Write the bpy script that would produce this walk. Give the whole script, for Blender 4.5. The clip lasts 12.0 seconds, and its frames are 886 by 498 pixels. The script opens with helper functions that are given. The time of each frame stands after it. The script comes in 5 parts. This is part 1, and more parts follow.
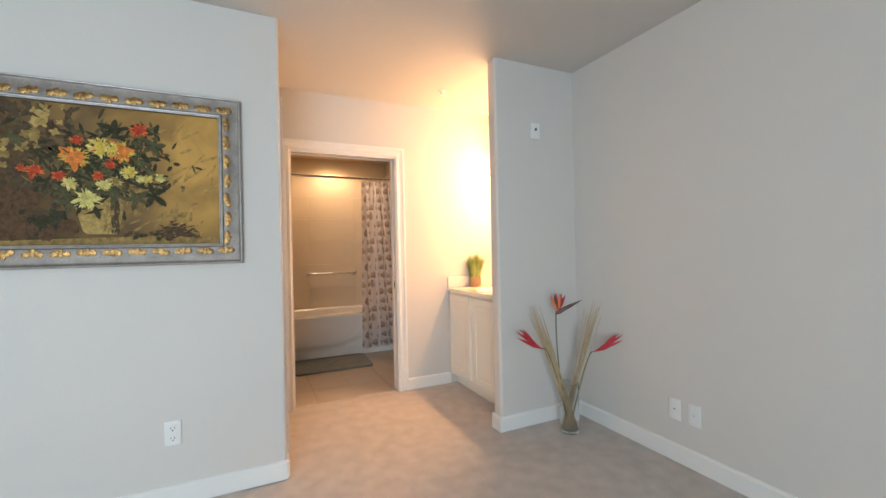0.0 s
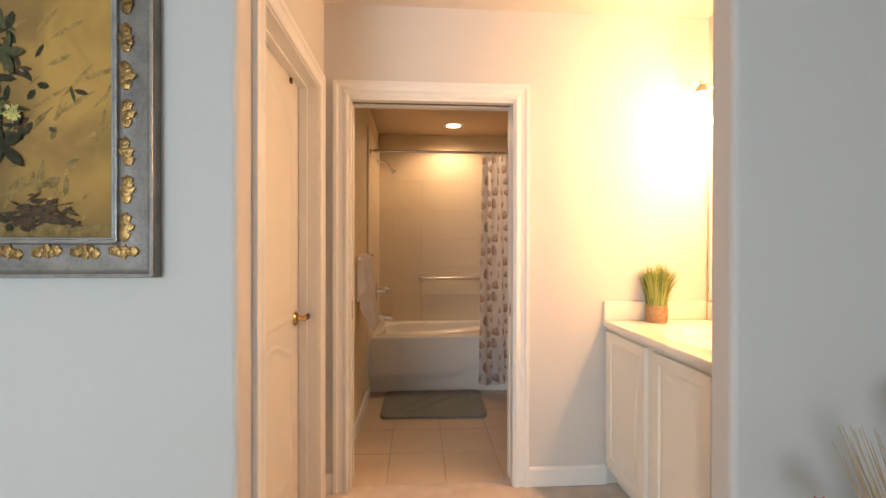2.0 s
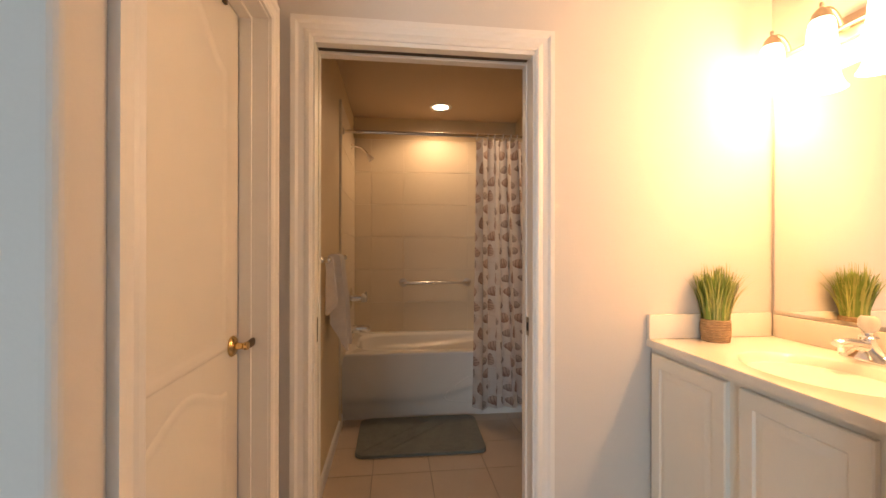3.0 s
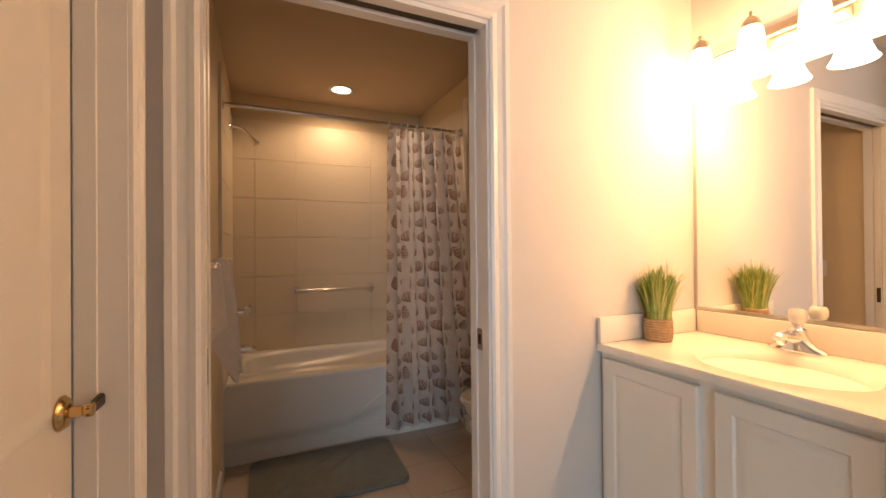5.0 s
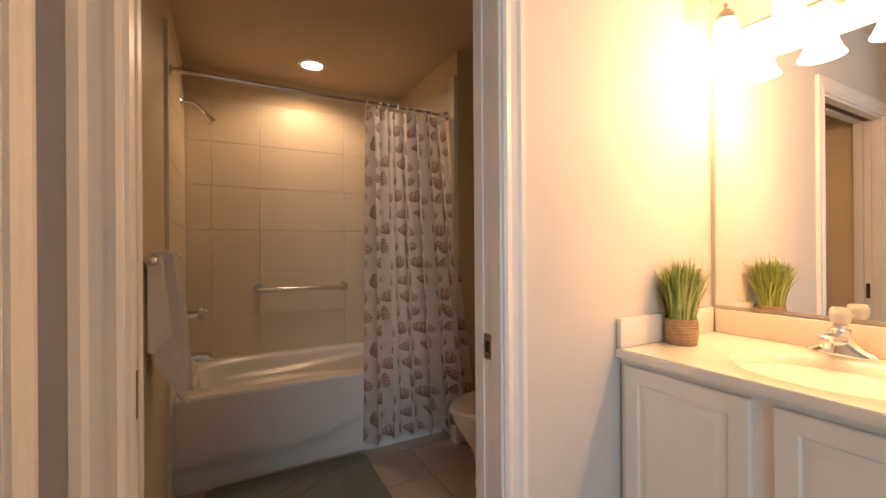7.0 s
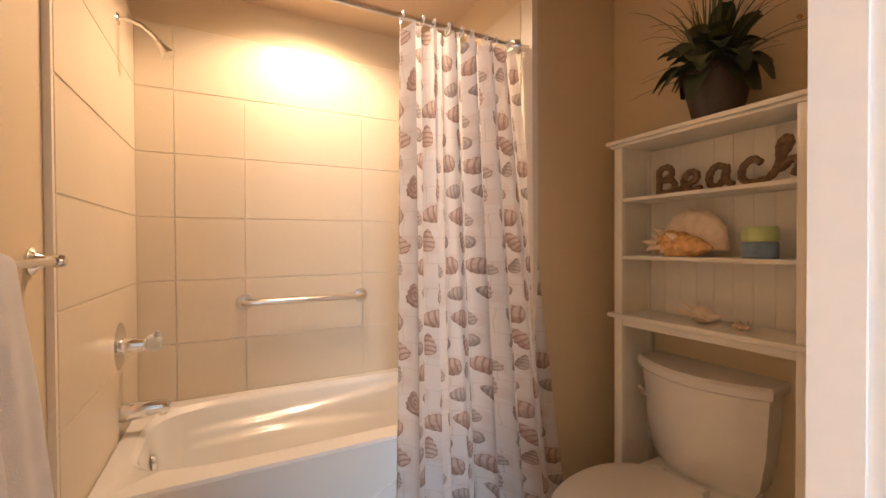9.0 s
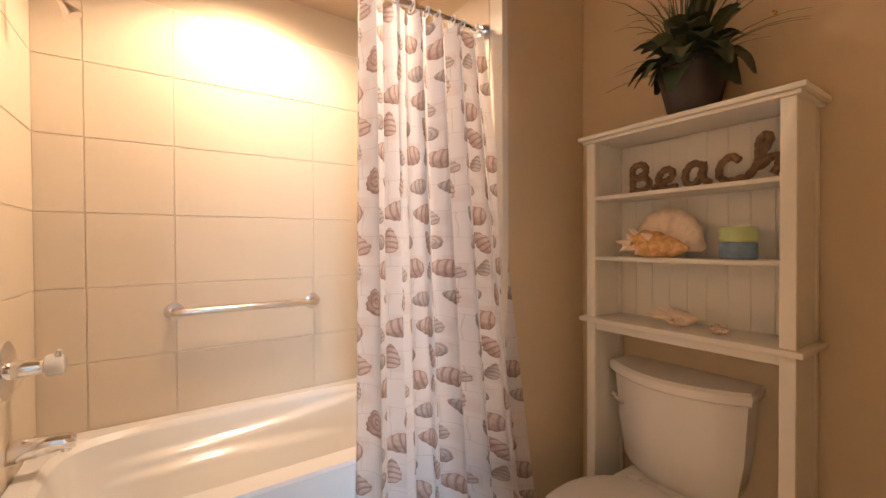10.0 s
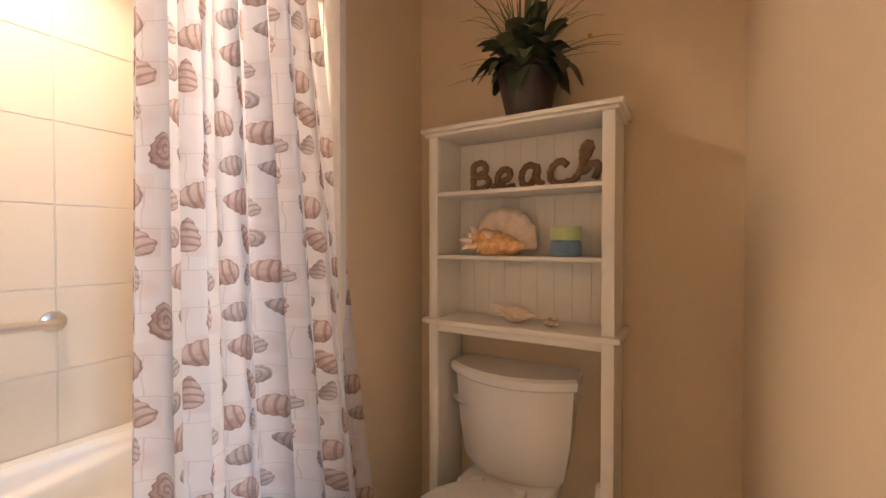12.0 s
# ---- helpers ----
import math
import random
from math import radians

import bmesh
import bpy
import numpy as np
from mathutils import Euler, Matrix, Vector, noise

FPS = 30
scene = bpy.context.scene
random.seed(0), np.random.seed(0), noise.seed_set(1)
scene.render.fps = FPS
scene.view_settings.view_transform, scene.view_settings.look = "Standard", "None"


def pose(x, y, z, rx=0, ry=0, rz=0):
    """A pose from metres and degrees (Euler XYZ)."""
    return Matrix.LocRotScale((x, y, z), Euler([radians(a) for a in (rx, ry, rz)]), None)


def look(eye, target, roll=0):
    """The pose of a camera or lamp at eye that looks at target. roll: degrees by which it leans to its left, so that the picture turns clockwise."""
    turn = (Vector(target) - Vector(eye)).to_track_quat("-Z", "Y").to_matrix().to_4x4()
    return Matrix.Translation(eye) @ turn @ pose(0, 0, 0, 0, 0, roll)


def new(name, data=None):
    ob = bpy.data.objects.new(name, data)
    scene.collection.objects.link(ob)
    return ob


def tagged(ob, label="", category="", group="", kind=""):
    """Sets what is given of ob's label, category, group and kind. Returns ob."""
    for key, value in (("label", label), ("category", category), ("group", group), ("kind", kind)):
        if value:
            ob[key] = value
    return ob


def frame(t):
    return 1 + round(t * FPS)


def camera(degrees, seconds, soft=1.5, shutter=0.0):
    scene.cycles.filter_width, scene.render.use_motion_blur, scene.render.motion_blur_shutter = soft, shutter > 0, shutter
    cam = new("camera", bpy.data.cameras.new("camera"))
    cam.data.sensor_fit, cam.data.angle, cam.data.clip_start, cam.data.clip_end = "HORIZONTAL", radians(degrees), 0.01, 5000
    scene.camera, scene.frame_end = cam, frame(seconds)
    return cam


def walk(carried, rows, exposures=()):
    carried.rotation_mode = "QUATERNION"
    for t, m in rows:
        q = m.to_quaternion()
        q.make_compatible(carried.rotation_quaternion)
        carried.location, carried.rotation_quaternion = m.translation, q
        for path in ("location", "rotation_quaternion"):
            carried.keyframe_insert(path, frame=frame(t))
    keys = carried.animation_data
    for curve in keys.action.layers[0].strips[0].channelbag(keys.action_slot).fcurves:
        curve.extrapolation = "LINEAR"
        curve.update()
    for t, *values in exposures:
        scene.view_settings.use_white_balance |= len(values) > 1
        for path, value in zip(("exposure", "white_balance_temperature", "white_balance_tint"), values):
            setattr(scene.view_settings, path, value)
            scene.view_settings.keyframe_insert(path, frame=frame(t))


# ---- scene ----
cam = camera(94.7, 12.0)
PATH = [
    (0, (0.238, 0.149, 1.231), (1.085, 1.96, 1.23), -1.2),
    (0.5, (0.508, 0.415, 1.239), (1.104, 2.324, 1.24), -0.9),
    (1, (0.732, 0.752, 1.253), (1.057, 2.726, 1.246), -0.5),
    (1.5, (0.855, 1.114, 1.251), (0.983, 3.109, 1.239), -0.1),
    (2, (0.875, 1.411, 1.259), (0.994, 3.407, 1.252), 0.1),
    (2.5, (0.857, 1.717, 1.243), (0.999, 3.712, 1.241), 0.1),
    (4.5, (0.686, 2.278, 1.238), (1.389, 4.151, 1.254), -0.3),
    (5, (0.661, 2.314, 1.237), (1.472, 4.142, 1.249), -0.5),
    (5.5, (0.655, 2.34, 1.233), (1.566, 4.12, 1.244), -0.5),
    (6, (0.645, 2.367, 1.236), (1.609, 4.119, 1.241), -0.5),
    (6.5, (0.648, 2.425, 1.229), (1.616, 4.175, 1.235), -0.5),
    (7, (0.675, 2.587, 1.215), (1.627, 4.346, 1.216), -0.4),
    (7.5, (0.712, 2.835, 1.211), (1.56, 4.646, 1.205), -0.5),
    (7.7, (0.738, 2.947, 1.196), (1.555, 4.773, 1.199), -0.5),
    (9.3, (0.864, 3.529, 1.227), (1.837, 5.276, 1.196), -0.2),
    (9.5, (0.867, 3.56, 1.223), (1.886, 5.28, 1.195), -0.2),
    (10, (0.887, 3.619, 1.226), (2.003, 5.278, 1.201), -0.3),
    (10.5, (0.929, 3.673, 1.234), (2.121, 5.279, 1.213), -0.3),
    (11, (0.959, 3.747, 1.23), (2.263, 5.263, 1.205), -0.1),
    (11.5, (0.977, 3.787, 1.228), (2.508, 5.074, 1.2), -0.1),
    (12, (0.965, 3.806, 1.218), (2.683, 4.831, 1.19), 0.0),
]
EXPOSURES = [(0.0, 0.38, 6500, 10), (0.6, 0.5, 6500, 10), (1.2, 0.6, 6550, 10), (1.9, 0.38, 6600, 10), (2.5, 0.04, 6700, 10), (4.5, -0.18, 6400, 10), (6.5, -0.2, 6080, 10), (7.5, -0.06, 6050, 10), (9.3, 1.52, 5480, 8), (11.0, 1.64, 5080, 7), (12.0, 1.68, 4920, 6)]
walk(cam, [(t, look(eye, target, roll)) for t, eye, target, roll in PATH], EXPOSURES)

# world: soft daylight outside the bedroom window
world = bpy.data.worlds.new("sky")
scene.world = world
world.use_nodes = True
wn = world.node_tree
sky = wn.nodes.new("ShaderNodeTexSky")
sky.sky_type, sky.sun_disc = "NISHITA", False
sky.sun_elevation, sky.sun_rotation = radians(40), radians(200)
wn.nodes["Background"].inputs["Strength"].default_value = 0.12
wn.links.new(sky.outputs[0], wn.nodes["Background"].inputs["Color"])


def area(name, m, w, h, watts, color):
    d = bpy.data.lights.new(name, "AREA")
    d.shape, d.size, d.size_y, d.energy, d.color = "RECTANGLE", w, h, watts, color
    o = new(name, d)
    o.matrix_world = m
    return o


def bulb(name, p, watts, color, radius):
    d = bpy.data.lights.new(name, "POINT")
    d.energy, d.color, d.shadow_soft_size = watts, color, radius
    o = new(name, d)
    o.location = p
    return o


# daylight through the bedroom window; four vanity bulbs, dimmed sideways by frosted glass and open below; one recessed spot
area("window_daylight", look((-1.2, -2.45, 1.25), (-1.2, 2.0, 1.2)), 1.9, 1.8, 104, (0.70, 0.87, 1.0))
WARM = (1.0, 0.47, 0.16)
LAMP_Y = (3.41, 3.22, 3.03, 2.84)
for ly in LAMP_Y:
    bulb("vanity_bulb", (2.31, ly, 1.93), 6.2, WARM, 0.03)
    dn = bpy.data.lights.new("vanity_downlight", "SPOT")
    dn.energy, dn.color, dn.spot_size, dn.spot_blend, dn.shadow_soft_size = 7.5, WARM, radians(126), 0.7, 0.03
    new("vanity_downlight", dn).matrix_world = look((2.31, ly, 1.925), (2.309, ly, 0))
sp = bpy.data.lights.new("recessed_spot", "SPOT")
sp.energy, sp.color, sp.spot_size, sp.spot_blend, sp.shadow_soft_size = 46, (1.0, 0.62, 0.34), radians(162), 0.45, 0.14
spo = new("recessed_spot", sp)
spo.matrix_world = look((1.215, 5.42, 2.45), (1.215, 5.42, 0))


# ---------- materials ----------
def mat(name, color, rough=0.5, metal=0.0, var=0.06, scale=6.0, fine=80.0, bump=0.05, coat=0.0, trans=0.0, spec=0.5, sheen=0.0, sss=0.0, per=0.0):
    m = bpy.data.materials.new(name)
    m.use_nodes = True
    nt = m.node_tree
    b = nt.nodes["Principled BSDF"]
    tc = nt.nodes.new("ShaderNodeTexCoord")
    n1 = nt.nodes.new("ShaderNodeTexNoise")
    n1.inputs["Scale"].default_value, n1.inputs["Detail"].default_value = scale, 4
    n2 = nt.nodes.new("ShaderNodeTexNoise")
    n2.inputs["Scale"].default_value, n2.inputs["Detail"].default_value = fine, 3
    nt.links.new(tc.outputs["Object"], n1.inputs["Vector"])
    nt.links.new(tc.outputs["Object"], n2.inputs["Vector"])
    mix = nt.nodes.new("ShaderNodeMix")
    mix.data_type = "RGBA"
    lo = [max(0, c * (1 - var)) for c in color]
    hi = [min(1, c * (1 + var)) for c in color]
    mix.inputs[6].default_value, mix.inputs[7].default_value = (*lo, 1), (*hi, 1)
    add = nt.nodes.new("ShaderNodeMath")
    add.operation = "MULTIPLY_ADD"
    add.inputs[1].default_value = 0.35
    nt.links.new(n2.outputs[0], add.inputs[0])
    sc = nt.nodes.new("ShaderNodeMath")
    sc.operation = "MULTIPLY"
    sc.inputs[1].default_value = 0.65
    nt.links.new(n1.outputs[0], sc.inputs[0])
    nt.links.new(sc.outputs[0], add.inputs[2])
    ramp = nt.nodes.new("ShaderNodeMapRange")
    ramp.inputs[1].default_value, ramp.inputs[2].default_value = 0.3, 0.7
    nt.links.new(add.outputs[0], ramp.inputs[0])
    fac = ramp.outputs[0]
    if per:
        oi = nt.nodes.new("ShaderNodeObjectInfo")
        mm = nt.nodes.new("ShaderNodeMix")
        mm.inputs[0].default_value = per
        nt.links.new(fac, mm.inputs[2])
        nt.links.new(oi.outputs["Random"], mm.inputs[3])
        fac = mm.outputs[0]
    nt.links.new(fac, mix.inputs[0])
    nt.links.new(mix.outputs[2], b.inputs["Base Color"])
    b.inputs["Roughness"].default_value, b.inputs["Metallic"].default_value = rough, metal
    b.inputs["Coat Weight"].default_value, b.inputs["Transmission Weight"].default_value = coat, trans
    b.inputs["Specular IOR Level"].default_value, b.inputs["Sheen Weight"].default_value = spec, sheen
    if sss:
        b.inputs["Subsurface Weight"].default_value = sss
        b.inputs["Subsurface Radius"].default_value = (0.02, 0.015, 0.01)
    if bump:
        bp = nt.nodes.new("ShaderNodeBump")
        bp.inputs["Strength"].default_value, bp.inputs["Distance"].default_value = bump, 0.004
        nt.links.new(n2.outputs[0], bp.inputs["Height"])
        nt.links.new(bp.outputs[0], b.inputs["Normal"])
    return m


PAINT = mat("wall_paint", (0.65, 0.62, 0.585), 0.62, var=0.02, scale=1.5, fine=160, bump=0.12, spec=0.35)
TAN = mat("tan_wall_paint", (0.70, 0.575, 0.385), 0.6, var=0.03, scale=1.5, fine=160, bump=0.12, spec=0.35)
TANC = mat("tan_ceiling_paint", (0.60, 0.475, 0.345), 0.8, var=0.02, scale=1.5, fine=120, bump=0.15, spec=0.2)
CEIL = mat("ceiling_paint", (0.62, 0.585, 0.55), 0.8, var=0.02, scale=1.5, fine=120, bump=0.15, spec=0.2)
TRIM = mat("white_trim_paint", (0.80, 0.785, 0.76), 0.35, var=0.02, scale=3, fine=60, bump=0.03)
DOORP = mat("cream_door_paint", (0.78, 0.75, 0.69), 0.38, var=0.02, scale=3, fine=200, bump=0.05)
CARPET = mat("beige_carpet", (0.60, 0.53, 0.48), 1.0, var=0.17, scale=11, fine=420, bump=1.0, spec=0.05, sheen=0.3)
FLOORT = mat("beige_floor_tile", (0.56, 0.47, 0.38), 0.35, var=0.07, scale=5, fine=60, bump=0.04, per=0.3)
GROUT = mat("grout", (0.36, 0.31, 0.27), 0.9, var=0.1, bump=0.2)
WTILE = mat("cream_surround_tile", (0.70, 0.605, 0.46), 0.3, var=0.03, scale=4, fine=40, bump=0.03, per=0.12)
WJOINT = mat("surround_joint", (0.80, 0.725, 0.60), 0.4, var=0.05, bump=0.05)
TUB = mat("white_acrylic", (0.80, 0.79, 0.765), 0.2, var=0.01, scale=2, fine=20, bump=0.0, coat=0.4)
CERAM = mat("white_porcelain", (0.80, 0.78, 0.74), 0.1, var=0.01, scale=2, fine=20, bump=0.0, coat=0.5)
SEATM = mat("white_plastic", (0.80, 0.785, 0.75), 0.25, var=0.01, bump=0.0)
CHROME = mat("chrome", (0.82, 0.82, 0.83), 0.08, 1.0, var=0.03, bump=0.0)
STEEL = mat("brushed_steel", (0.66, 0.63, 0.60), 0.28, 1.0, var=0.06, fine=200, bump=0.03)
NICKEL = mat("brushed_nickel", (0.50, 0.44, 0.37), 0.3, 1.0, var=0.06, bump=0.02)
BRASS = mat("aged_brass", (0.62, 0.44, 0.20), 0.22, 1.0, var=0.1, bump=0.02)
DARKB = mat("dark_bronze", (0.10, 0.075, 0.05), 0.45, 0.7, var=0.2, bump=0.05)
CABW = mat("white_cabinet_paint", (0.81, 0.78, 0.70), 0.4, var=0.02, scale=3, fine=120, bump=0.04)
MARBLE = mat("cream_cultured_marble", (0.80, 0.76, 0.68), 0.15, var=0.03, scale=4, fine=25, bump=0.0, coat=0.3)
PLASTIC = mat("white_outlet_plastic", (0.78, 0.78, 0.76), 0.35, var=0.01, bump=0.0)
SLOT = mat("dark_slot", (0.04, 0.04, 0.04), 0.6, bump=0.0)
MIRROR = mat("mirror_silver", (0.93, 0.93, 0.92), 0.0, 1.0, var=0.0, bump=0.0)
GLASS = mat("clear_glass", (0.95, 0.97, 0.96), 0.02, var=0.0, bump=0.0, trans=1.0)
CRYST = mat("clear_acrylic", (0.93, 0.93, 0.91), 0.08, var=0.0, bump=0.0, trans=0.55)
GRASSA = mat("artificial_grass_green", (0.17, 0.27, 0.05), 0.5, var=0.45, scale=40, fine=200, bump=0.05, per=0.5)
GRASSB = mat("artificial_grass_light", (0.42, 0.46, 0.13), 0.5, var=0.35, scale=40, fine=200, bump=0.05, per=0.5)
ROPE = mat("jute_rope", (0.40, 0.27, 0.15), 0.95, var=0.25, scale=60, fine=400, bump=0.6)
BROWNROPE = mat("brown_twine", (0.22, 0.14, 0.08), 0.95, var=0.35, scale=60, fine=420, bump=0.9)
DARKPOT = mat("dark_pot", (0.05, 0.035, 0.028), 0.5, var=0.2, scale=12, bump=0.1)
LEAF = mat("dark_leaf", (0.035, 0.055, 0.025), 0.4, var=0.4, scale=20, bump=0.05)
LEAFB = mat("grassy_leaf", (0.10, 0.11, 0.05), 0.5, var=0.3, scale=20, bump=0.05)
TOWEL = mat("white_terry", (0.80, 0.76, 0.73), 1.0, var=0.06, scale=25, fine=500, bump=0.9, sheen=0.4)
MATM = mat("grey_green_bath_mat", (0.19, 0.21, 0.19), 1.0, var=0.22, scale=18, fine=420, bump=1.0, sheen=0.3)
SHELLO = mat("orange_conch", (0.80, 0.43, 0.17), 0.18, var=0.45, scale=34, fine=90, bump=0.3)
SHELLP = mat("pale_shell", (0.84, 0.70, 0.54), 0.5, var=0.12, scale=25, fine=90, bump=0.3)
SHELLS = mat("speckled_shell", (0.62, 0.48, 0.36), 0.5, var=0.6, scale=70, fine=160, bump=0.3)
CANDG = mat("green_wax", (0.56, 0.66, 0.30), 0.5, var=0.08, scale=20, sss=0.3, bump=0.05)
CANDB = mat("blue_wax", (0.23, 0.34, 0.50), 0.5, var=0.25, scale=14, sss=0.3, bump=0.05)
FRAMEG = mat("antique_silver_frame", (0.23, 0.20, 0.175), 0.5, 0.5, var=0.35, scale=14, fine=120, bump=0.25)
FRAMES = mat("silver_bead", (0.52, 0.51, 0.50), 0.3, 0.85, var=0.25, scale=30, fine=150, bump=0.15)
GILT = mat("gilded_ornament", (0.27, 0.155, 0.055), 0.32, 0.85, var=0.65, scale=45, fine=160, bump=0.4)
REED = mat("dried_reed", (0.50, 0.38, 0.24), 0.9, var=0.2, scale=30, bump=0.2)
STEMG = mat("green_stem", (0.16, 0.17, 0.08), 0.6, var=0.2, scale=30, bump=0.1)
REDF = mat("red_bract", (0.50, 0.03, 0.045), 0.5, var=0.3, scale=30, bump=0.05)
ORANGEF = mat("orange_petal", (0.75, 0.20, 0.06), 0.5, var=0.3, scale=30, bump=0.05)
DARKF = mat("dark_spathe", (0.12, 0.06, 0.06), 0.5, var=0.4, scale=30, bump=0.05)


def glow(name, color, strength):
    m = bpy.data.materials.new(name)
    m.use_nodes = True
    b = m.node_tree.nodes["Principled BSDF"]
    b.inputs["Base Color"].default_value = (0.9, 0.88, 0.82, 1)
    b.inputs["Emission Color"].default_value = (*color, 1)
    b.inputs["Emission Strength"].default_value = strength
    return m


SHADEM = glow("lit_frosted_glass", (1.0, 0.83, 0.58), 6.0)
LENSM = glow("lit_lens", (1.0, 0.86, 0.62), 9.0)


def curtain_material():
    m = bpy.data.materials.new("seashell_print_fabric")
    m.use_nodes = True
    nt = m.node_tree
    N, L = nt.nodes.new, nt.links.new
    b = nt.nodes["Principled BSDF"]

    def mth(op, a, c=None):
        n = N("ShaderNodeMath")
        n.operation = op
        for i, v in enumerate((a, c)):
            if v is None:
                continue
            if isinstance(v, (int, float)):
                n.inputs[i].default_value = v
            else:
                L(v, n.inputs[i])
        return n.outputs[0]

    def smooth(v, a, c):
        n = N("ShaderNodeMapRange")
        n.interpolation_type = "SMOOTHSTEP"
        L(v, n.inputs[0])
        n.inputs[1].default_value, n.inputs[2].default_value = a, c
        return n.outputs[0]

    def blend(f, a, c):
        n = N("ShaderNodeMix")
        n.data_type = "RGBA"
        L(f, n.inputs[0])
        for i, v in ((6, a), (7, c)):
            if isinstance(v, tuple):
                n.inputs[i].default_value = (*v, 1)
            else:
                L(v, n.inputs[i])
        return n.outputs[2]

    uv = N("ShaderNodeTexCoord").outputs["UV"]
    su = N("ShaderNodeSeparateXYZ")
    L(uv, su.inputs[0])
    CW, CH = 0.118, 0.100
    cv = mth("DIVIDE", su.outputs[1], CH)
    ri = mth("FLOOR", cv)
    cu_ = mth("ADD", mth("DIVIDE", mth("ADD", su.outputs[0], 0.05), CW), mth("MULTIPLY", mth("MODULO", ri, 4.0), 0.31))
    ci = mth("FLOOR", cu_)
    odd = mth("MODULO", ci, 2.0)
    small = mth("MODULO", mth("ADD", ri, ci), 2.0)
    key = N("ShaderNodeCombineXYZ")
    L(mth("MODULO", ci, 4.0), key.inputs[0])
    L(mth("MODULO", ri, 4.0), key.inputs[1])
    key.inputs[2].default_value = 2.7
    wn_ = N("ShaderNodeTexWhiteNoise")
    wn_.noise_dimensions = "3D"
    L(key.outputs[0], wn_.inputs["Vector"])
    sepc = N("ShaderNodeSeparateColor")
    L(wn_.outputs["Color"], sepc.inputs[0])
    lx = mth("ADD", mth("MULTIPLY", mth("SUBTRACT", mth("FRACT", cu_), 0.5), CW), mth("MULTIPLY", mth("SUBTRACT", sepc.outputs[0], 0.5), 0.046))
    ly = mth("ADD", mth("MULTIPLY", mth("SUBTRACT", mth("FRACT", cv), 0.5), CH), mth("MULTIPLY", mth("SUBTRACT", sepc.outputs[1], 0.5), 0.014))
    loc = N("ShaderNodeCombineXYZ")
    L(lx, loc.inputs[0])
    L(ly, loc.inputs[1])
    rot = N("ShaderNodeVectorRotate")
    rot.rotation_type = "Z_AXIS"
    L(loc.outputs[0], rot.inputs["Vector"])
    L(mth("ADD", mth("MULTIPLY", odd, 1.35), mth("MULTIPLY", mth("SUBTRACT", sepc.outputs[0], 0.5), 0.9)), rot.inputs["Angle"])
    sx = N("ShaderNodeSeparateXYZ")
    L(rot.outputs[0], sx.inputs[0])
    size = mth("SUBTRACT", mth("ADD", mth("MULTIPLY", sepc.outputs[1], 0.007), 0.044), mth("MULTIPLY", small, 0.013))
    X, Y = mth("DIVIDE", sx.outputs[0], size), mth("DIVIDE", sx.outputs[1], size)
    slim = mth("SUBTRACT", 0.74, mth("MULTIPLY", odd, 0.22))
    whorl = mth("MULTIPLY", mth("SINE", mth("MULTIPLY", X, 15.0)), 0.035)
    taper = mth("ADD", mth("ADD", mth("MULTIPLY", X, 0.27), slim), whorl)
    Yt = mth("DIVIDE", Y, taper)
    r = mth("SQRT", mth("ADD", mth("MULTIPLY", X, X), mth("MULTIPLY", Yt, Yt)))
    wob = N("ShaderNodeTexNoise")
    wob.inputs["Scale"].default_value = 55
    L(uv, wob.inputs["Vector"])
    r = mth("ADD", r, mth("MULTIPLY", mth("SUBTRACT", wob.outputs[0], 0.5), 0.22))
    inside = mth("SUBTRACT", 1.0, smooth(r, 0.93, 1.0))
    rim = mth("MULTIPLY", smooth(r, 0.84, 0.96), inside)
    stripe = mth("SINE", mth("ADD", mth("MULTIPLY", X, 15.0), mth("MULTIPLY", mth("MULTIPLY", Yt, Yt), -2.6)))
    swirl = mth("SINE", mth("ADD", mth("MULTIPLY", r, 17.0), mth("ARCTAN2", Y, X)))
    pick = mth("GREATER_THAN", sepc.outputs[2], 0.62)
    st = N("ShaderNodeMix")
    L(pick, st.inputs[0])
    L(stripe, st.inputs[2])
    L(swirl, st.inputs[3])
    lines = smooth(st.outputs[0], 0.1, 0.9)
    grey = mth("MULTIPLY", small, 0.8)
    light = blend(grey, (0.68, 0.56, 0.51), (0.58, 0.54, 0.53))
    shade = blend(grey, (0.40, 0.28, 0.235), (0.34, 0.30, 0.29))
    dark = blend(grey, (0.20, 0.115, 0.09), (0.21, 0.17, 0.16))
    tone = blend(smooth(mth("SUBTRACT", wob.outputs[0], mth("MULTIPLY", Yt, 0.5)), 0.2, 0.95), light, shade)
    tone = blend(mth("MULTIPLY", lines, 0.55), tone, dark)
    tone = blend(mth("MULTIPLY", rim, 0.6), tone, dark)
    # faint watercolour wash beside each shell
    wx, wy = mth("SUBTRACT", X, 0.55), mth("SUBTRACT", Y, 0.5)
    halo = mth("SUBTRACT", 1.0, smooth(mth("ADD", mth("MULTIPLY", wx, wx), mth("MULTIPLY", wy, wy)), 0.1, 1.1))
    # thin drawn frames behind the shells
    br = N("ShaderNodeTexBrick")
    br.inputs["Scale"].default_value, br.inputs["Mortar Size"].default_value = 1.0, 0.0012
    br.inputs["Brick Width"].default_value, br.inputs["Row Height"].default_value = 0.125, 0.098
    wv = N("ShaderNodeVectorMath")
    wv.operation = "MULTIPLY_ADD"
    wv.inputs[1].default_value = (0.02, 0.02, 0)
    wn2 = N("ShaderNodeTexNoise")
    wn2.inputs["Scale"].default_value = 14
